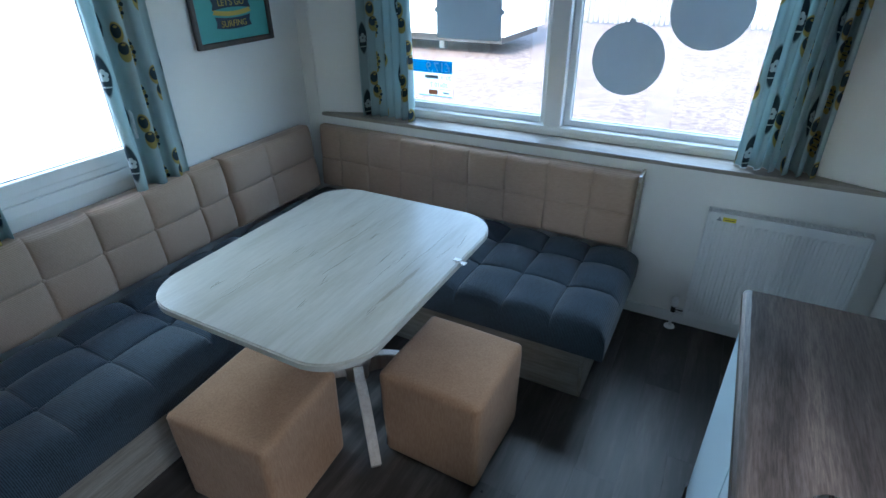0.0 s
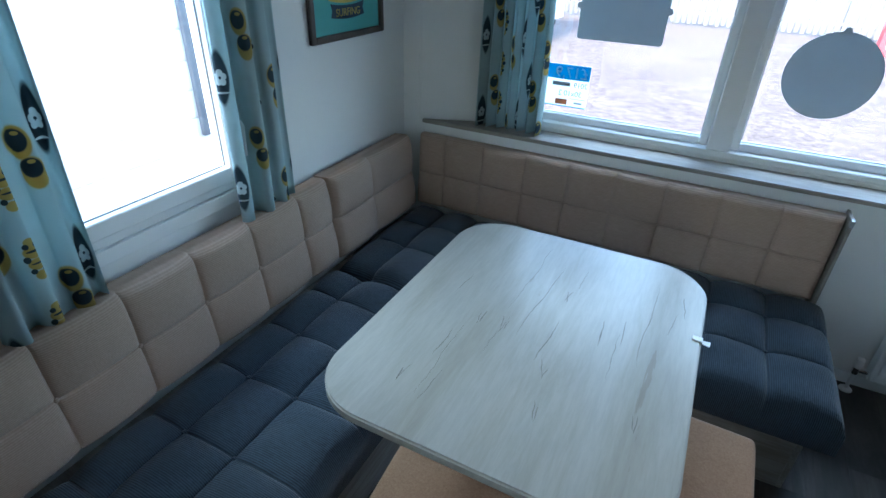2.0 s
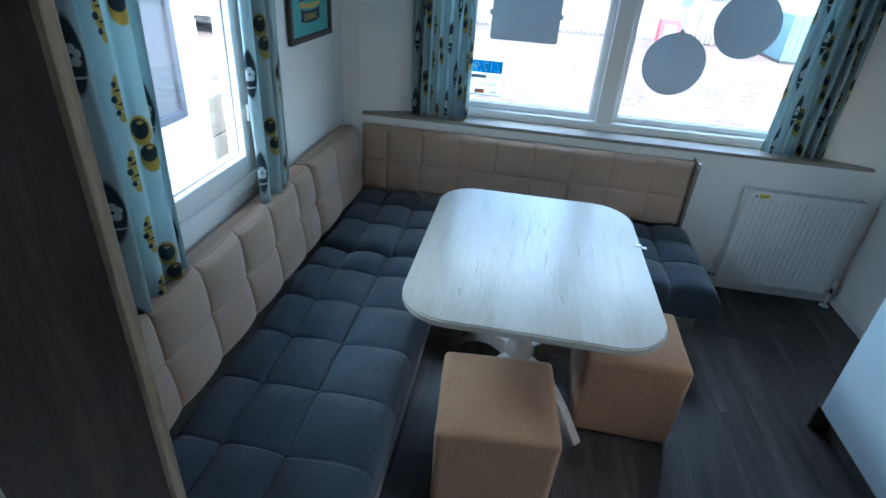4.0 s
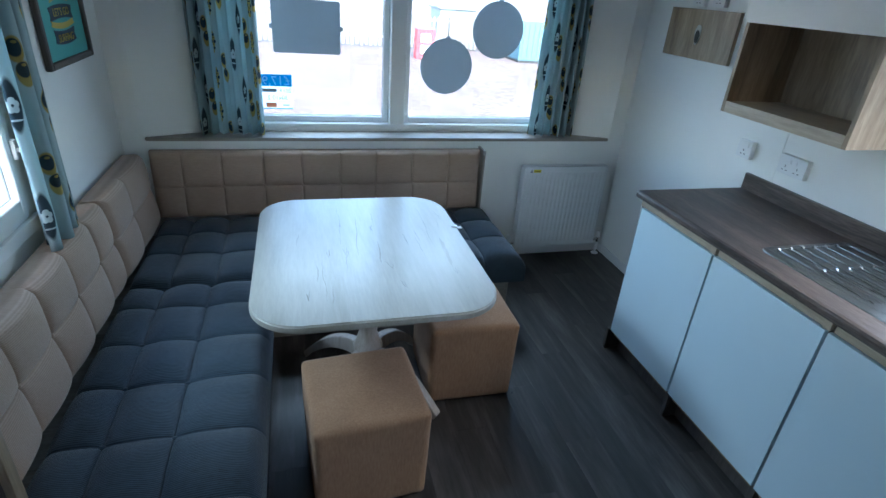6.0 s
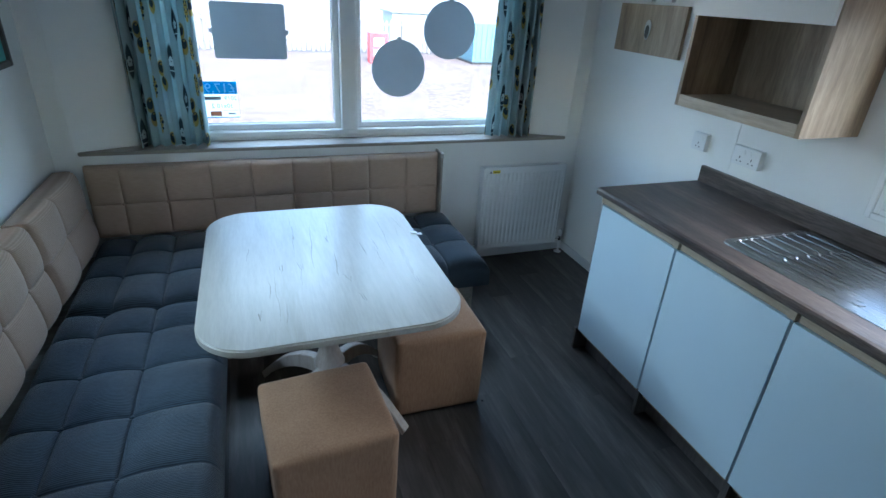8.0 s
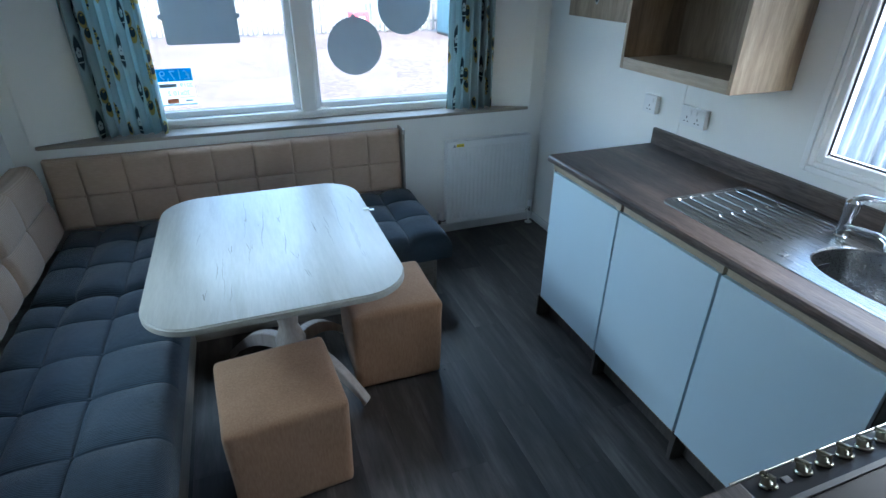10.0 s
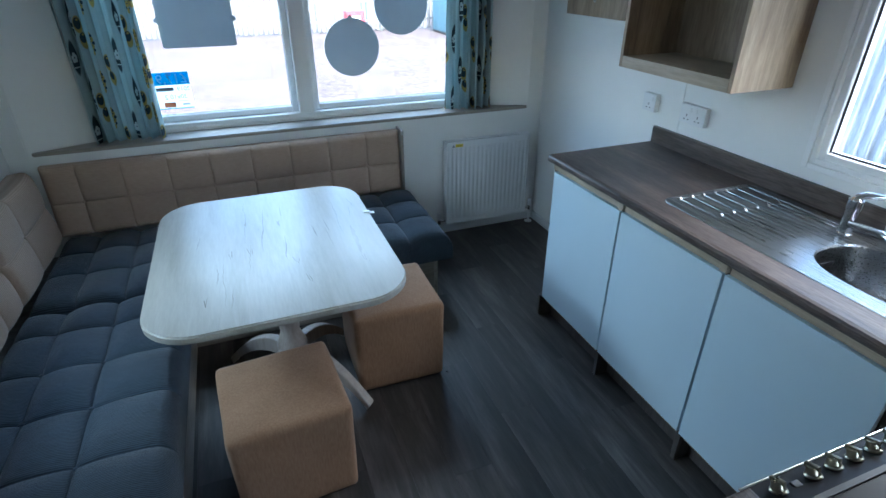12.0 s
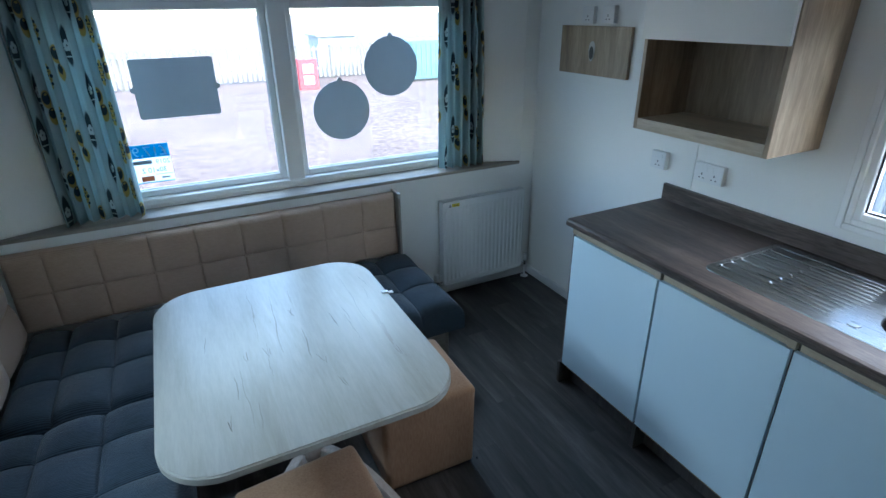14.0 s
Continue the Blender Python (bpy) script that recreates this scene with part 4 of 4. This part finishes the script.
# sink
sk = thing("sink", "stainless steel sink with a ribbed drainer and one bowl", "sink")
bm = bmesh.new()
ZR = 0.9115
outer = rounded_rect(SX0, SX1, SY0, SY1, 0.045, 8)
def ellipse(z, kx=1.0, k=48, power=2.6):
    pts = []
    for i in range(k):
        a = 2 * math.pi * i / k
        c, s = math.cos(a), math.sin(a)
        pts.append((BX + BR[0] * kx * math.copysign(abs(c) ** (2 / power), c), BY + BR[1] * kx * math.copysign(abs(s) ** (2 / power), s), z))
    return pts
# flat deck in three strips round the bowl, then the ribs on top
ov = [bm.verts.new((x, y, ZR)) for x, y in outer]
olow = [bm.verts.new((BX + (x - (SX0 + SX1) / 2) * 1.006 + (SX0 + SX1) / 2 - BX, y + (0.002 if y > -2.3 else -0.002), 0.9083)) for x, y in outer]
k = len(ov)
for i in range(k):
    bm.faces.new((ov[i], ov[(i + 1) % k], olow[(i + 1) % k], olow[i]))
iv = [bm.verts.new(p) for p in ellipse(ZR)]
es = [bm.edges.new((ov[i], ov[(i + 1) % k])) if not bm.edges.get((ov[i], ov[(i + 1) % k])) else bm.edges.get((ov[i], ov[(i + 1) % k])) for i in range(k)]
es += [bm.edges.new((iv[i], iv[(i + 1) % len(iv)])) for i in range(len(iv))]
bmesh.ops.triangle_fill(bm, edges=es, use_beauty=True)
part("deck", bm, STEEL, sk)
bm = bmesh.new()
rings = [ellipse(ZR + 0.0004), ellipse(ZR - 0.004, 0.975), ellipse(0.85, 0.94), ellipse(0.79, 0.90), ellipse(0.765, 0.82), ellipse(0.758, 0.5), ellipse(0.755, 0.16)]
vr = [[bm.verts.new(p) for p in r] for r in rings]
for a, b in zip(vr, vr[1:]):
    for i in range(48):
        bm.faces.new((a[i], a[(i + 1) % 48], b[(i + 1) % 48], b[i]))
bm.faces.new(vr[-1])
part("bowl", bm, STEEL, sk, smooth=True)
part("waste", lathe([(0.034, 0.7555), (0.034, 0.758), (0.026, 0.7585), (0.02, 0.757)], 24, (BX, BY, 0)), CHROME, sk, smooth=True)
part("overflow", box(BX - 0.03, BX + 0.03, BY + 0.204, BY + 0.207, 0.845, 0.862, 0.001), BLACK, sk, "dark overflow slot")
for i in range(13):
    x = 2.608 + i * 0.0285
    y1 = -1.778 if i % 2 == 0 else -1.948
    y0 = -2.185 + 0.03 * abs(i - 6) / 6
    bm = bmesh.new()
    add_tube(bm, [(x, y1, ZR - 0.003), (x, y1 - 0.010, ZR + 0.0012), (x, y0 + 0.02, ZR + 0.0008), (x, y0, ZR - 0.002)], 0.0042, 8)
    rib = part("drainer_rib", bm, STEEL, sk, smooth=True)
    part("rib_end", prism([(y1 - 0.006, ZR - 0.0005), (y1 + 0.0035, ZR + 0.0085), (y1 + 0.007, ZR + 0.0075), (y1 + 0.010, ZR - 0.0005)], x - 0.0055, x + 0.0055, "x", bevel=0.0012), STEEL, sk, "bright sloping rib end")
part("drainer_rim", tube([(2.590, -1.768, ZR), (2.965, -1.768, ZR)], 0.0016, 8), CHROME, sk)
part("tap_hole_cap", lathe([(0.019, ZR), (0.018, ZR + 0.003), (0.008, ZR + 0.0035)], 20, (2.608, -2.230, 0)), STEEL, sk, smooth=True)

tap = thing("mixer_tap", "chrome lever mixer tap behind the sink bowl", "tap")
tx, ty = 2.915, -2.196
part("body", lathe([(0.026, 0.9116), (0.026, 0.91), (0.021, 0.915), (0.020, 0.99), (0.024, 1.0), (0.024, 1.03), (0.012, 1.04)], 20, (tx, ty, 0)), CHROME, tap, smooth=True)
part("spout", tube([(tx, ty, 0.945), (tx - 0.04, ty - 0.06, 0.965), (tx - 0.10, ty - 0.16, 0.995), (tx - 0.125, ty - 0.20, 0.995), (tx - 0.13, ty - 0.21, 0.975)], [0.013, 0.012, 0.011, 0.012, 0.012], 14), CHROME, tap, smooth=True)
part("lever", tube([(tx, ty, 1.035), (tx + 0.01, ty - 0.02, 1.052), (tx + 0.015, ty - 0.085, 1.062)], [0.015, 0.011, 0.008], 12), CHROME, tap, smooth=True)
lab = thing("warning_sign", "small white warning sticker on the upstand", "sticker")
part("sheet", box(XR - 0.0225, XR - 0.0212, -2.325, -2.255, 0.915, 0.975), STICKWHITE, lab)
bm = bmesh.new()
for a, b in (((-2.305, 0.927), (-2.275, 0.927)), ((-2.275, 0.927), (-2.29, 0.955)), ((-2.29, 0.955), (-2.305, 0.927))):
    add_tube(bm, [(XR - 0.0230, *a), (XR - 0.0230, *b)], 0.0012, 6)
part("triangle", bm, BLACK, lab)
part("print_bar", box(XR - 0.0234, XR - 0.0226, -2.312, -2.268, 0.912, 0.920), SLATE, lab)

# cooker that faces the lounge
ck = thing("cooker", "black and steel cooker with a row of metal knobs", "cooker")
CX0, CX1, CYF, CYB = 1.810, 2.340, -2.795, -3.38
part("body", box(CX0, CX1, CYB, CYF - 0.03, 0.0, 0.862), BLACK, ck)
part("oven_door", box(CX0 + 0.01, CX1 - 0.01, CYF - 0.0295, CYF - 0.008, 0.14, 0.78, 0.004), BLACKGLASS, ck, "dark glass oven door")
part("control_panel", prism([(CYF - 0.006, 0.805), (CYF - 0.004, 0.872), (CYF - 0.072, 0.902), (CYF - 0.075, 0.862), (CYF - 0.029, 0.862), (CYF - 0.029, 0.805)], CX0, CX1, "x"), DARKSTEEL, ck)
part("chrome_strip", tube([(CX0, CYF - 0.002, 0.873), (CX1, CYF - 0.002, 0.873)], 0.0022, 10), NICKEL, ck, "bright chrome strip")
part("hob", box(CX0, CX1, CYB, CYF - 0.0765, 0.8625, 0.903, 0.003), BLACKGLASS, ck, "black glass hob")
part("hob_edge", box(CX0, CX1, CYF - 0.0845, CYF - 0.0728, 0.9031, 0.907, 0.001), DARKSTEEL, ck)
nrm = Vector((0, 0.030, 0.068)).normalized()
part("ignition_button", box(CX0 + 0.083, CX0 + 0.101, CYF - 0.044, CYF - 0.030, 0.884, 0.8905, 0.002), BLACK, ck)
for i in range(6):
    x = CX0 + (0.050, 0.136, 0.190, 0.244, 0.298, 0.352)[i]
    base = Vector((x, CYF - 0.036, 0.8885))
    bm = lathe([(0.015, 0.0), (0.015, 0.003), (0.0125, 0.005), (0.011, 0.017), (0.010, 0.019)], 20)
    add_box(bm, -0.004, 0.004, -0.014, 0.014, 0.014, 0.023, 0.002)
    bm.transform(Matrix.Translation(base) @ Vector((0, 0, 1)).rotation_difference(nrm).to_matrix().to_4x4())
    part("knob", bm, BRASSY, ck, "metal control knob", True)

# wall cabinet with an open shelf
wc = thing("wall_cabinet", "pale oak wall cabinet with an open shelf and white door", "wall cabinet")
CA, CB, CF = -1.772, -1.144, 2.730
cx1 = XR - 0.001
part("side_panel", box(CF, cx1, CA, CA + 0.018, 1.297, 2.02, 0.0015), OAK, wc)
part("side_panel", box(CF, cx1, CB - 0.018, CB, 1.297, 2.02, 0.0015), OAK, wc)
part("bottom_board", box(CF + 0.019, cx1, CA + 0.0185, CB - 0.0185, 1.334, 1.343), OAKH, wc)
part("bottom_rail", box(CF, CF + 0.0185, CA + 0.0185, CB - 0.0185, 1.297, 1.345, 0.0015), OAKH, wc)
part("shelf", box(CF + 0.002, cx1, CA + 0.0185, CB - 0.0185, 1.672, 1.688), OAKH, wc)
part("back_panel", box(cx1 - 0.010, cx1, CA + 0.0185, CB - 0.0185, 1.3435, 2.02), OAK, wc)
part("top_board", box(CF + 0.019, cx1, CA + 0.0185, CB - 0.0185, 2.002, 2.02), OAKH, wc)
part("door", box(CF - 0.019, CF - 0.001, CA + 0.006, CB - 0.001, 1.668, 2.02, 0.0015), CREAM, wc, "cream white slab door")

# oak hatch with a dark finger latch
ht = thing("wall_hatch", "pale oak hatch with an oval metal finger latch on the wall", "hatch")
part("panel", box(XR - 0.022, XR - 0.0005, -0.780, -0.240, 1.446, 1.698, 0.002), OAK, ht)
lt = part("latch", prism([(y, z) for y, z in ((-0.508 + 0.024 * math.cos(a) * (1.0 + 0.25 * math.sin(a)), 1.570 + 0.052 * math.sin(a)) for a in [2 * math.pi * i / 28 for i in range(28)])], XR - 0.026, XR - 0.0222, "x", bevel=0.001), NICKEL, ht, "oval metal latch")
part("latch_hollow", prism([(-0.508 + 0.016 * math.cos(2 * math.pi * i / 24), 1.562 + 0.034 * math.sin(2 * math.pi * i / 24)) for i in range(24)], XR - 0.0272, XR - 0.0261, "x"), BLACK, lt, "dark hollow")


def socket_plate(yc, zc, w, gangs, label):
    s = thing("socket_outlet", label, "socket", group="wall sockets")
    x = XR - 0.0005
    part("plate", box(x - 0.028, x, yc - w / 2, yc + w / 2, zc - 0.043, zc + 0.043, 0.004), WHITE, s)
    for g in range(gangs):
        y = yc + (g - (gangs - 1) / 2) * 0.064
        for dy, dz, hw, hh in ((0, -0.006, 0.0022, 0.005), (-0.011, -0.024, 0.004, 0.002), (0.011, -0.024, 0.004, 0.002)):
            part("pin_hole", box(x - 0.0286, x - 0.0281, y + dy - hw, y + dy + hw, zc + dz - hh, zc + dz + hh), BLACK, s)
        part("switch", box(x - 0.032, x - 0.0281, y - 0.010 + (0.016 if gangs == 2 and g == 0 else -0.016 if gangs == 2 else -0.016), y + 0.002 + (0.016 if gangs == 2 and g == 0 else -0.016 if gangs == 2 else -0.016), zc + 0.010, zc + 0.030, 0.0015), WHITE, s)


socket_plate(-1.068, 1.096, 0.088, 1, "white single wall socket with a switch above the worktop")
socket_plate(-1.357, 1.098, 0.148, 2, "white double wall socket with switches above the worktop")
socket_plate(-0.455, 1.752, 0.088, 1, "white wall socket above the oak hatch")
socket_plate(-0.610, 1.756, 0.088, 1, "white wall socket above the oak hatch")

# tall dark end panel at the bench's end
ep = thing("end_panel", "tall dark walnut panel with a pale edge beside the bench", "panel")
part("board", box(XL + 0.001, 0.382, -2.436, -2.412, 0.0, ZC - 0.001), DARKWOOD, ep)
part("edge_strip", box(0.3821, 0.396, -2.437, -2.411, 0.0, ZC - 0.001, 0.002), OAK, ep, "pale edge strip")

# crumb on the floor
single("crumb", lathe([(0.003, 0.0), (0.006, 0.003), (0.004, 0.007)], 8, (1.796, -1.398, 0.0)), BLACK, "tiny dark crumb on the floor", "crumb")

# ---- outside ----
gm = Mat("gravel", 0.95)
gv = gm.coords()
gf = gm.noise(gv, 9.0, 8, 0.8)
gb = gm.noise(gv, 0.6, 3)
gc = gm.mix(0.5, gm.ramp(gf, [(0.40, (0.030, 0.017, 0.013)), (0.60, (0.25, 0.185, 0.160))]), gm.ramp(gb, [(0.3, (0.085, 0.058, 0.049)), (0.7, (0.155, 0.114, 0.099))]))
gm.color(gc).bump(gf, 0.5, 0.02)
single("ground", box(-400, 400, -400, 400, GROUND - 0.5, GROUND), gm.m, "pinkish gravel yard in sunlight", "ground", "structure")

# neighbouring caravan close by the side window
def clad_van(name, x0, x1, y0, y1, z0, z1, face, pitch, label, window=None):
    v = thing(name, label, "caravan")
    part("body", box(x0, x1, y0, y1, z0, z1, 0.03), VANWHITE, v)
    bm = bmesh.new()
    z = z0 + 0.05
    while z < z1 - 0.1:
        if face == "x":
            add_box(bm, x1 + 0.0005, x1 + 0.012, y0 + 0.02, y1 - 0.02, z, z + pitch * 0.9)
        else:
            add_box(bm, x0 + 0.02, x1 - 0.02, y0 - 0.012, y0 - 0.0005, z, z + pitch * 0.9)
        z += pitch
    part("cladding", bm, VANWHITE, v)
    part("chassis", box(x0 + 0.15, x1 - 0.15, y0 + 0.15, y1 - 0.15, z0 - 0.18, z0 - 0.001), BLACK, v, "dark steel chassis")
    for fx in (0.25, 0.75):
        for fy in (0.3, 0.7):
            part("jack", box(x0 + (x1 - x0) * fx - 0.08, x0 + (x1 - x0) * fx + 0.08, y0 + (y1 - y0) * fy - 0.08, y0 + (y1 - y0) * fy + 0.08, GROUND, z0 - 0.18), SLATE, v)
    if window:
        a0, a1, b0, b1 = window
        bm = bmesh.new()
        ring(bm, a0, a1, b0, b1, 0.05, x1 + 0.0125, x1 + 0.045, "x")
        add_box(bm, x1 + 0.0125, x1 + 0.045, a0 + 0.05, a1 - 0.05, b0 + 0.74, b0 + 0.79, 0.003, 1)
        w = part("window", bm, VANGREY, v, "grey framed window")
        part("pane", box(x1 + 0.0125, x1 + 0.02, a0 + 0.05, a1 - 0.05, b0 + 0.05, b1 - 0.05), VANGLASS, w, "pale pane with blinds behind")


VANWHITE = painted("van_cladding", (0.80, 0.80, 0.78), 0.5, 0.05)
VANGREY = painted("van_frame", (0.09, 0.10, 0.12), 0.5, 0.05)
VANGLASS = Mat("van_pane", 0.08).color((0.16, 0.165, 0.17)).m
clad_van("static_caravan", -4.25, -1.262, -9.0, 0.50, -0.1, 2.5, "x", 0.16, "white clad static caravan close beside the side window", (-0.36, 0.19, 0.63, 1.95))
clad_van("static_caravan", -11.6, -2.85, 10.3, 13.3, -0.12, 2.6, "y", 0.16, "white clad static caravan standing across the gravel yard")
stp = thing("timber_step", "brown timber step box beside the neighbouring caravan", "step")
for i in range(4):
    part("board", box(-2.0, -1.35, 0.58, 1.2, GROUND + i * 0.31, GROUND + i * 0.31 + 0.30, 0.008), OAK, stp)

# picket fence along the yard's far side
fn = thing("picket_fence", "whitish wooden picket fence along the far side of the yard", "fence")
FENCE = wooden("weathered_fence", (0.24, 0.235, 0.22), (0.18, 0.175, 0.165), (0.11, 0.105, 0.10), "z", 0.8, 6.0, 0.5)
for i in range(22):
    x = -22 + i * 2.4
    part("post", box(x - 0.06, x + 0.06, 18.24, 18.36, GROUND, 0.62, 0.01), FENCE, fn)
for z in (-0.25, 0.42):
    part("rail", box(-22, 28.4, 18.20, 18.235, z, z + 0.09), FENCE, fn)
pick_me = mesh_of("picket", prism([(-0.055, 0), (0.055, 0), (0.055, 1.1), (0, 1.18), (-0.055, 1.1)], 0, 0.02, "y"), FENCE)
for i in range(290):
    p = new("picket", pick_me)
    p.parent = fn
    p.location = (-21.9 + i * 0.173, 18.175, GROUND + 0.06 + 0.02 * math.sin(i * 2.7))

# red and white barrier cabinet, grey shed and teal container in the distance
REDP = painted("red_paint", (0.50, 0.05, 0.06), 0.5)
rb = thing("red_cabinet", "red cabinet with white panels at the yard's far side", "cabinet")
part("body", box(4.85, 5.47, 15.3, 15.7, GROUND, 0.36, 0.02), REDP, rb)
for z in (-0.42, -0.06):
    part("panel", box(5.00, 5.32, 15.275, 15.299, z, z + 0.26, 0.005), WHITE, rb, "white panel")
sh = thing("grey_shed", "grey timber shed behind the fence", "shed")
GREYP = painted("shed_grey", (0.25, 0.27, 0.27), 0.8, 0.15)
part("wall", box(6.6, 8.1, 19.2, 20.8, GROUND, 0.86), GREYP, sh)
part("roof", prism([(6.5, 0.861), (8.2, 0.861), (8.2, 0.92), (7.35, 1.12), (6.5, 0.92)], 19.1, 20.9, "y"), GREYP, sh)
TEALP = painted("container_teal", (0.08, 0.17, 0.20), 0.5, 0.15)
ct = thing("shipping_container", "teal steel container at the yard's far side", "container")
part("body", box(8.6, 12.6, 15.4, 17.4, GROUND + 0.08, 0.78, 0.02), TEALP, ct)
bm = bmesh.new()
for i in range(20):
    add_box(bm, 8.70 + i * 0.193, 8.80 + i * 0.193, 15.375, 15.399, GROUND + 0.18, 0.70)
part("corrugation", bm, TEALP, ct)
part("base_rail", box(8.6, 12.6, 15.4, 17.4, GROUND, GROUND + 0.079), BLACK, ct)

# corrugated sheet wall beyond the kitchen window
bn = thing("sheet_wall", "weathered white corrugated metal wall beyond the kitchen window", "metal wall")
RUST = Mat("weathered_sheet", 0.55)
rv = RUST.coords((1, 6, 0.7))
rf = RUST.noise(rv, 1.2, 6, 0.7)
rr = RUST.noise(RUST.coords((1, 14, 0.25)), 1.0, 4, 0.7)
RUST.color(RUST.mix(RUST.math("MULTIPLY", RUST.math("GREATER_THAN", rr, 0.62), 0.55), RUST.ramp(rf, [(0.35, (0.16, 0.17, 0.18)), (0.65, (0.34, 0.37, 0.39))]), (0.10, 0.085, 0.075)))
RUST.bump(rf, 0.2, 0.004)
bm = bmesh.new()
n, pit = 120, 0.15
prof = []
for i in range(n):
    y = -16 + i * pit
    prof += [(8.40, y), (8.40, y + pit * 0.35), (8.36, y + pit * 0.5), (8.36, y + pit * 0.85)]
lo = [bm.verts.new((x, y, GROUND + 0.05)) for x, y in prof]
hi = [bm.verts.new((x, y, 3.6)) for x, y in prof]
for i in range(len(prof) - 1):
    bm.faces.new((lo[i], lo[i + 1], hi[i + 1], hi[i]))
part("sheet", bm, RUST.m, bn)
part("frame", box(8.43, 8.55, -16, 2.0, GROUND, 3.6), GREYP, bn)
rnd = random.Random(4)
lit = bmesh.new()
for i in range(500):
    x, y, s = 8.32 - abs(rnd.gauss(0, 0.35)), rnd.uniform(-9, 2), rnd.uniform(0.04, 0.12)
    q = Matrix.Translation((x, y, GROUND + s * 0.2)) @ pose(0, 0, 0, rnd.uniform(-30, 30), rnd.uniform(-30, 30), rnd.uniform(0, 360))
    a = [lit.verts.new(q @ Vector((s * cx, s * cy, 0.01 * k))) for k, (cx, cy) in enumerate(((-0.5, 0), (0, -0.3), (0.6, 0), (0, 0.3)))]
    lit.faces.new(a)
LEAF = painted("dead_leaves", (0.16, 0.10, 0.06), 0.9, 0.5, 8.0)
single("leaf_litter", lit, LEAF, "brown dead leaves along the sheet wall's foot", "leaves", "stuff")

# ---- floor planks ----
single("floor", box(XL - 0.07, XR + 0.07, YB - 0.07, 0.05, -0.08, -0.004), DARKGAP, "dark wood-look plank floor", "floor", "structure")
floor_ob = bpy.data.objects["floor"]
PLW, PLL = 0.152, 0.96
bm = box(0.0003, PLW - 0.0003, 0.0003, PLL - 0.0003, -0.0039, 0.0)
plank_me = mesh_of("plank", bm, PLANK)
for i in range(21):
    off = (i * 0.37) % PLL
    x = XL + i * PLW
    y = YB - off
    while y < 0:
        y1 = min(y + PLL, -0.0002)
        y0 = max(y, YB)
        p = new("plank", plank_me)
        p.parent = floor_ob
        p.location = (x, y0, 0)
        p.scale = (1 if x + PLW <= XR else (XR - x) / PLW, (y1 - y0) / PLL, 1)
        y += PLL
